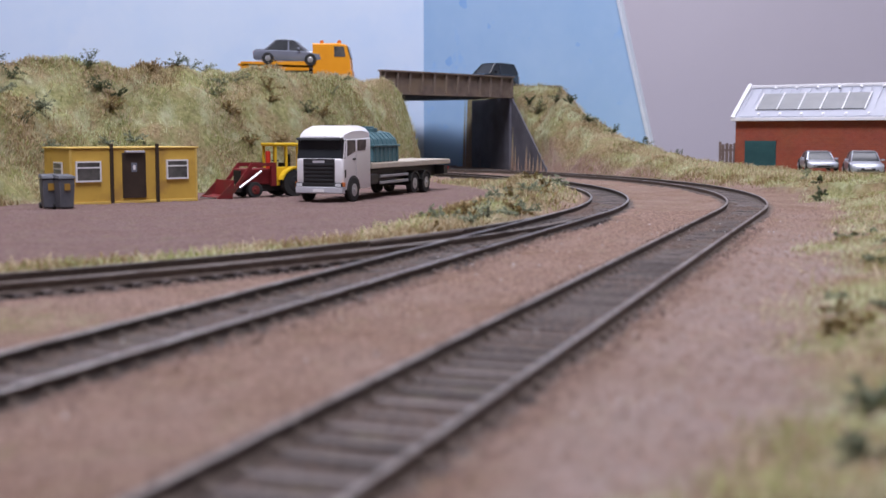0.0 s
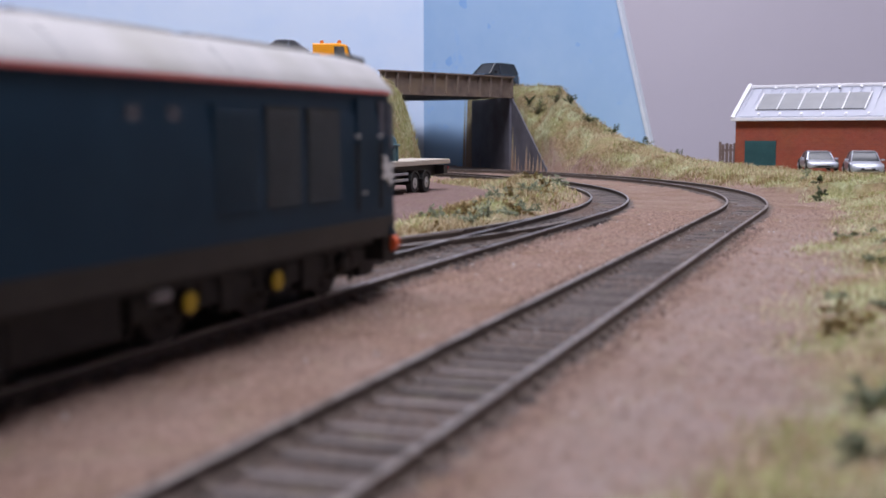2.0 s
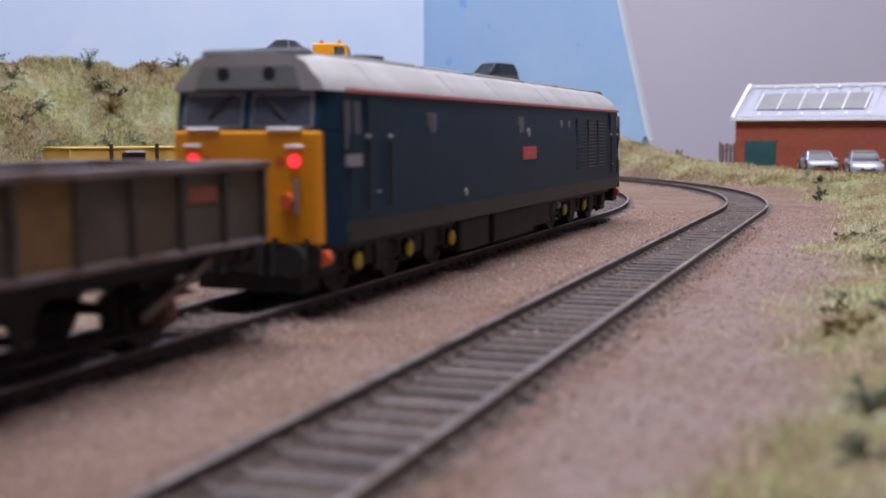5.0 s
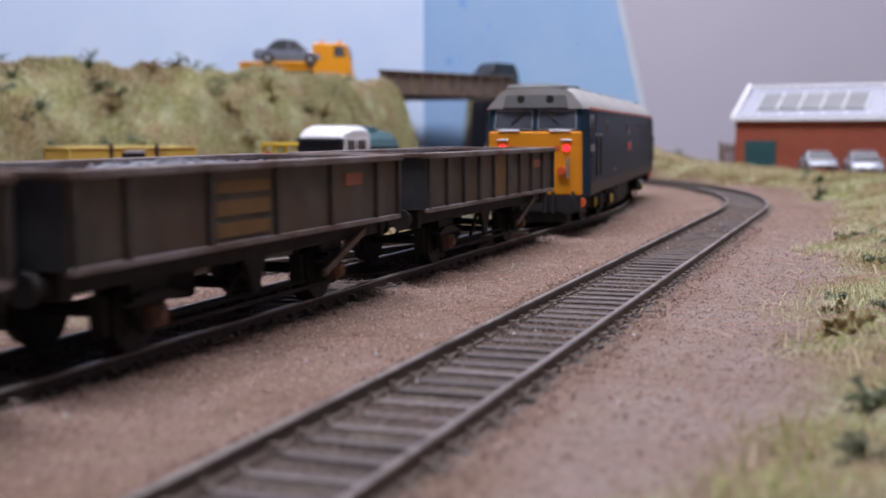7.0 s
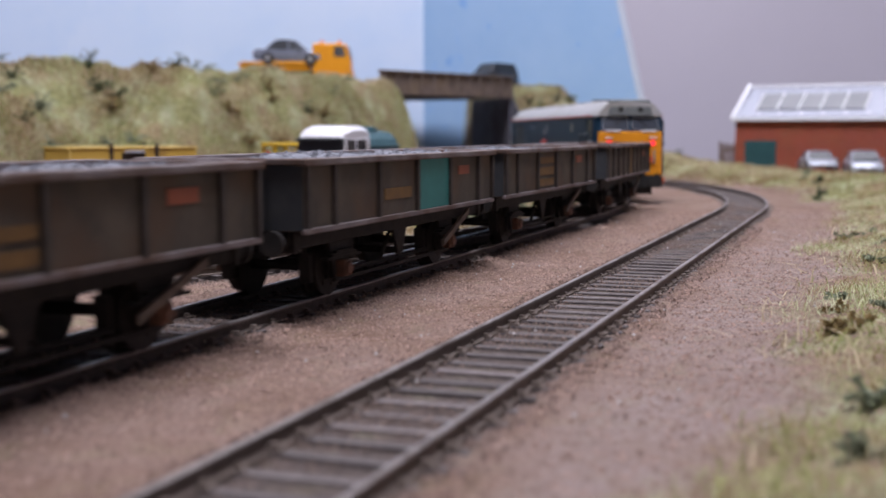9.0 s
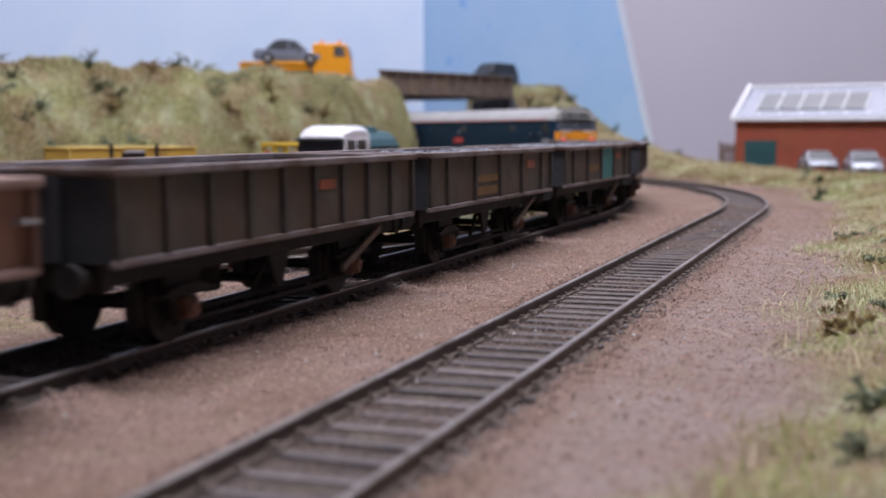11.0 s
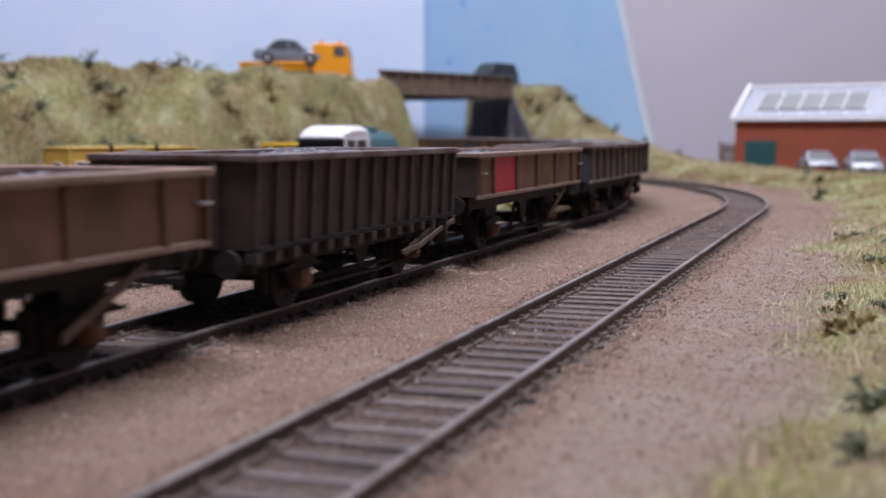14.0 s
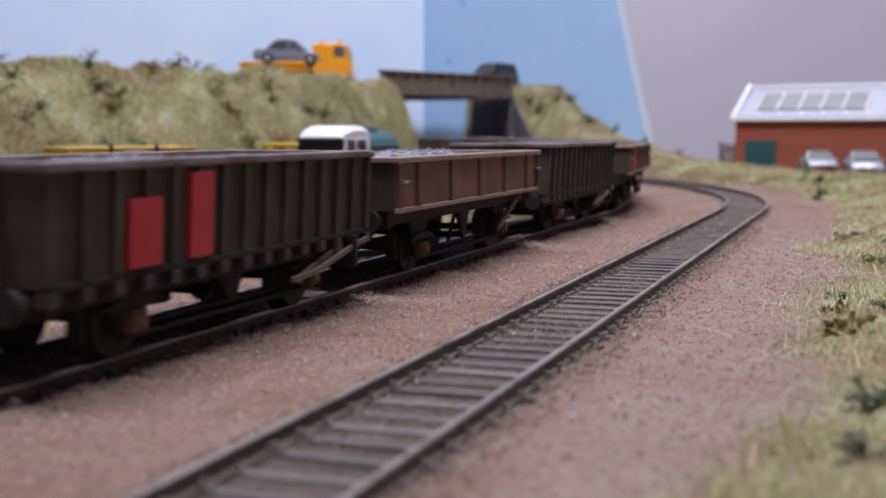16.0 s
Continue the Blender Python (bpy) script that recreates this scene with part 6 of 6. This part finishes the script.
def inside_rails(x, y):
    d = np.minimum(np.abs(line_distance(x, y, near_line)), np.abs(line_distance(x, y, main_line)))
    heap = np.clip((d - 3.2) / 4.0, 0, 1)
    return np.where(d < 8.3, 1.0, 0) * np.clip(heap * 0.55 + blotch(x, y, 18, 8.3, 0.0, 0.5) * 0.75, 0, 1)


x, y = scatter(15000, 54, (-140, 90, 140, 560), inside_rails)
grains("track_grit", "brown grit spilled over the sleepers between the rails", x, y, 0.14, 0.34, M["grit"], 54, 0.3)
x, y = scatter(170, 55, (-120, 120, 140, 480), lambda u, v: np.where((line_distance(u, v, near_line) < 45) & (line_distance(u, v, main_line) > -14), 0.7, 0))
grains("pale_chips", "few small pale chippings scattered over the track", x, y, 0.2, 0.42, M["pale_chip"], 55, 0.6)
x, y = scatter(5000, 53, (-220, 380, 0, 720), lambda u, v: np.where((foot_distance(u, v) < 0) & (line_distance(u, v, main_line) < -50), 0.6, 0))
grains("yard_grit", "dark reddish grit on the yard", x, y, 0.12, 0.3, M["dark_stone"], 53)


def weed(x, y, size, seed, leafy, spread=1.0):
    """A small straggling weed of bent stems with many small leaves."""
    rnd = random.Random(seed)
    t = thing("weed", "dark green leafy model weed on the grass" if leafy == "leaf" else "grey-green straggling model weed on the verge", "weed", mmpose(x, y, lie(x, y) - 0.4, rnd.uniform(0, 360)), group="weeds on the layout")
    st, lf = shape(), shape()
    for i in range(rnd.randint(6, 9)):
        a, tilt = rnd.uniform(0, TAU), rnd.uniform(0.15, 1.0) * spread
        p = Vector((0, 0, 0))
        d = Vector((math.cos(a) * tilt, math.sin(a) * tilt, 1)).normalized()
        for k in range(5):
            q = p + d * size * rnd.uniform(0.16, 0.28)
            st.rod(p, q, 0.12 * (1 - k * 0.12), 4)
            for _ in range(9):
                c = p.lerp(q, rnd.random()) + Vector((rnd.uniform(-1, 1), rnd.uniform(-1, 1), rnd.uniform(-0.6, 1))) * size * 0.1
                u = Vector((rnd.uniform(-1, 1), rnd.uniform(-1, 1), rnd.uniform(-0.5, 1))).normalized() * rnd.uniform(0.4, 1.0)
                w = u.orthogonal().normalized() * rnd.uniform(0.2, 0.45)
                lf.add([tuple(c - u), tuple(c + w), tuple(c + u), tuple(c - w)], [(0, 1, 2, 3)])
            p = q
            d = (d + Vector((rnd.uniform(-0.5, 0.5), rnd.uniform(-0.5, 0.5), rnd.uniform(-0.5, 0.15)))).normalized()
    part("stem", st, M["twig"], t)
    part("foliage", lf, M[leafy], t)


rnd_w = random.Random(5)
for k in range(22):
    wx, wy = rnd_w.uniform(-330, -60), 0
    fdx = rnd_w.uniform(48, 74)
    for wy in range(430, 960, 3):
        if float(foot_distance(np.array([wx]), np.array([float(wy)]))[0]) > fdx:
            break
    weed(wx, wy, rnd_w.uniform(8, 15), 100 + k, ("leaf", "rust", "leaf", "sage")[k % 4], 1.3)
for k in range(34):
    wx = rnd_w.uniform(-300, -70)
    fdx = rnd_w.uniform(12, 44)
    for wy in range(430, 960, 3):
        if float(foot_distance(np.array([wx]), np.array([float(wy)]))[0]) > fdx:
            break
    weed(wx, wy, rnd_w.uniform(6, 11), 330 + k, ("sage", "rust", "sage", "leaf")[k % 4], 1.9)
for k in range(34):
    s = rnd_w.uniform(-95, 200)
    wx, wy, _ = main_line.at(s, rnd_w.uniform(-52, -20))
    weed(wx, wy, rnd_w.uniform(4, 8.5), 160 + k, ("sage", "sage", "sage", "rust")[k % 4], 2.4)
for k, (wx, wy) in enumerate(((99, 1035), (84, 1040), (110, 1020), (124, 1000), (142, 985), (165, 960), (186, 940), (76, 1050))):
    weed(wx, wy, 15 if k < 2 else 9, 200 + k, "leaf")
weed(52, 140, 4.5, 300, "sage", 1.4)
weed(43, 118, 3.5, 301, "sage", 1.4)
for k, (wx, wy) in enumerate(((190, 590), (196, 610), (205, 640), (215, 700), (235, 760))):
    weed(wx, wy, 5.0, 220 + k, "leaf" if k < 3 else "sage", 1.6)
for k in range(30):
    wy = rnd_w.uniform(150, 420)
    off = rnd_w.uniform(40, 72)
    wx = 2.17 + (wy - 155) * math.tan(TH) + off / math.cos(TH)
    weed(wx, wy, rnd_w.uniform(1.6, 3.2), 420 + k, ("sage", "rust", "sage")[k % 3], 2.2)
weed(66, 187, 4.2, 470, "rust", 2.6)
weed(63.5, 188, 3.0, 471, "rust", 2.8)
stone = part("loose_stone", shape().loft([[(-3, -1.2, 0), (3, -1.6, 0), (2.6, 1.6, 0), (-2.6, 1.4, 0)], [(-2.4, -0.8, 1.8), (2.2, -1.0, 2.4), (1.8, 1.0, 2.2), (-2.0, 0.9, 1.5)]]), M["straw"], None, bevel=0.5, at=mmpose(-41, 187, 0.1, 20))
tagged(stone, "pale loose pebble lying beside the track", "stone")


# ---- motion ----
def travel(t):
    """Place of the locomotive's rear along the main line, in millimetres."""
    s = -639.0 + 73.0 * min(t, 4.2)
    if t > 4.2:
        k = min(t - 4.2, 1.0)
        s += 73.0 * k + 0.5 * 18.0 * k * k + 91.0 * max(t - 5.2, 0)
    if t > 7.0:
        s -= 0.4 * (t - 7.0)
    return s


STEP = 1 / 15


def riding(front, back, mid=0.0):
    """Pose of a vehicle whose two pivots stand at these places on the line, and its heading."""
    (ax, ay, _), (bx, by, _) = main_line.at(front), main_line.at(back)
    a = math.atan2(ay - by, ax - bx)
    return mmpose((ax + bx) / 2 + mid * math.cos(a), (ay + by) / 2 + mid * math.sin(a), RAIL_TOP, math.degrees(a)), a


def motions():
    walk(focus_point, [(t, pose(0, d, 0)) for t, d in ((0.0, 0.66), (3.9, 0.6), (4.4, 0.55), (6.1, 0.28), (6.6, 0.26), (16.0, 0.26))])
    times = [i * STEP for i in range(240)] + [16.0]
    walk(LOCO, [(t, riding(travel(t) + 131 + 80, travel(t) + 131 - 84, 2.0)[0]) for t in times])
    for bog, bx in BOGIES:
        rows = []
        for t in times:
            c = travel(t) + 131
            turn = main_line.at(c + bx)[2] - riding(c + 80, c - 84)[1]
            rows.append((t, mmpose(bx, 0, 0, math.degrees(turn))))
        walk(bog, rows)
    for back, front, w in TRAIN:
        mid, half = (back + front) / 2, (back - front) * 0.28
        walk(w, [(t, riding(travel(t) - mid + half, travel(t) - mid - half)[0]) for t in times])
    for wh, x, r in WHEELS:
        at = Vector(wh.location)
        walk(wh, [(t, Matrix.Translation(at) @ Matrix.Rotation((travel(t) / r) % TAU, 4, "Y")) for t in times])


motions()
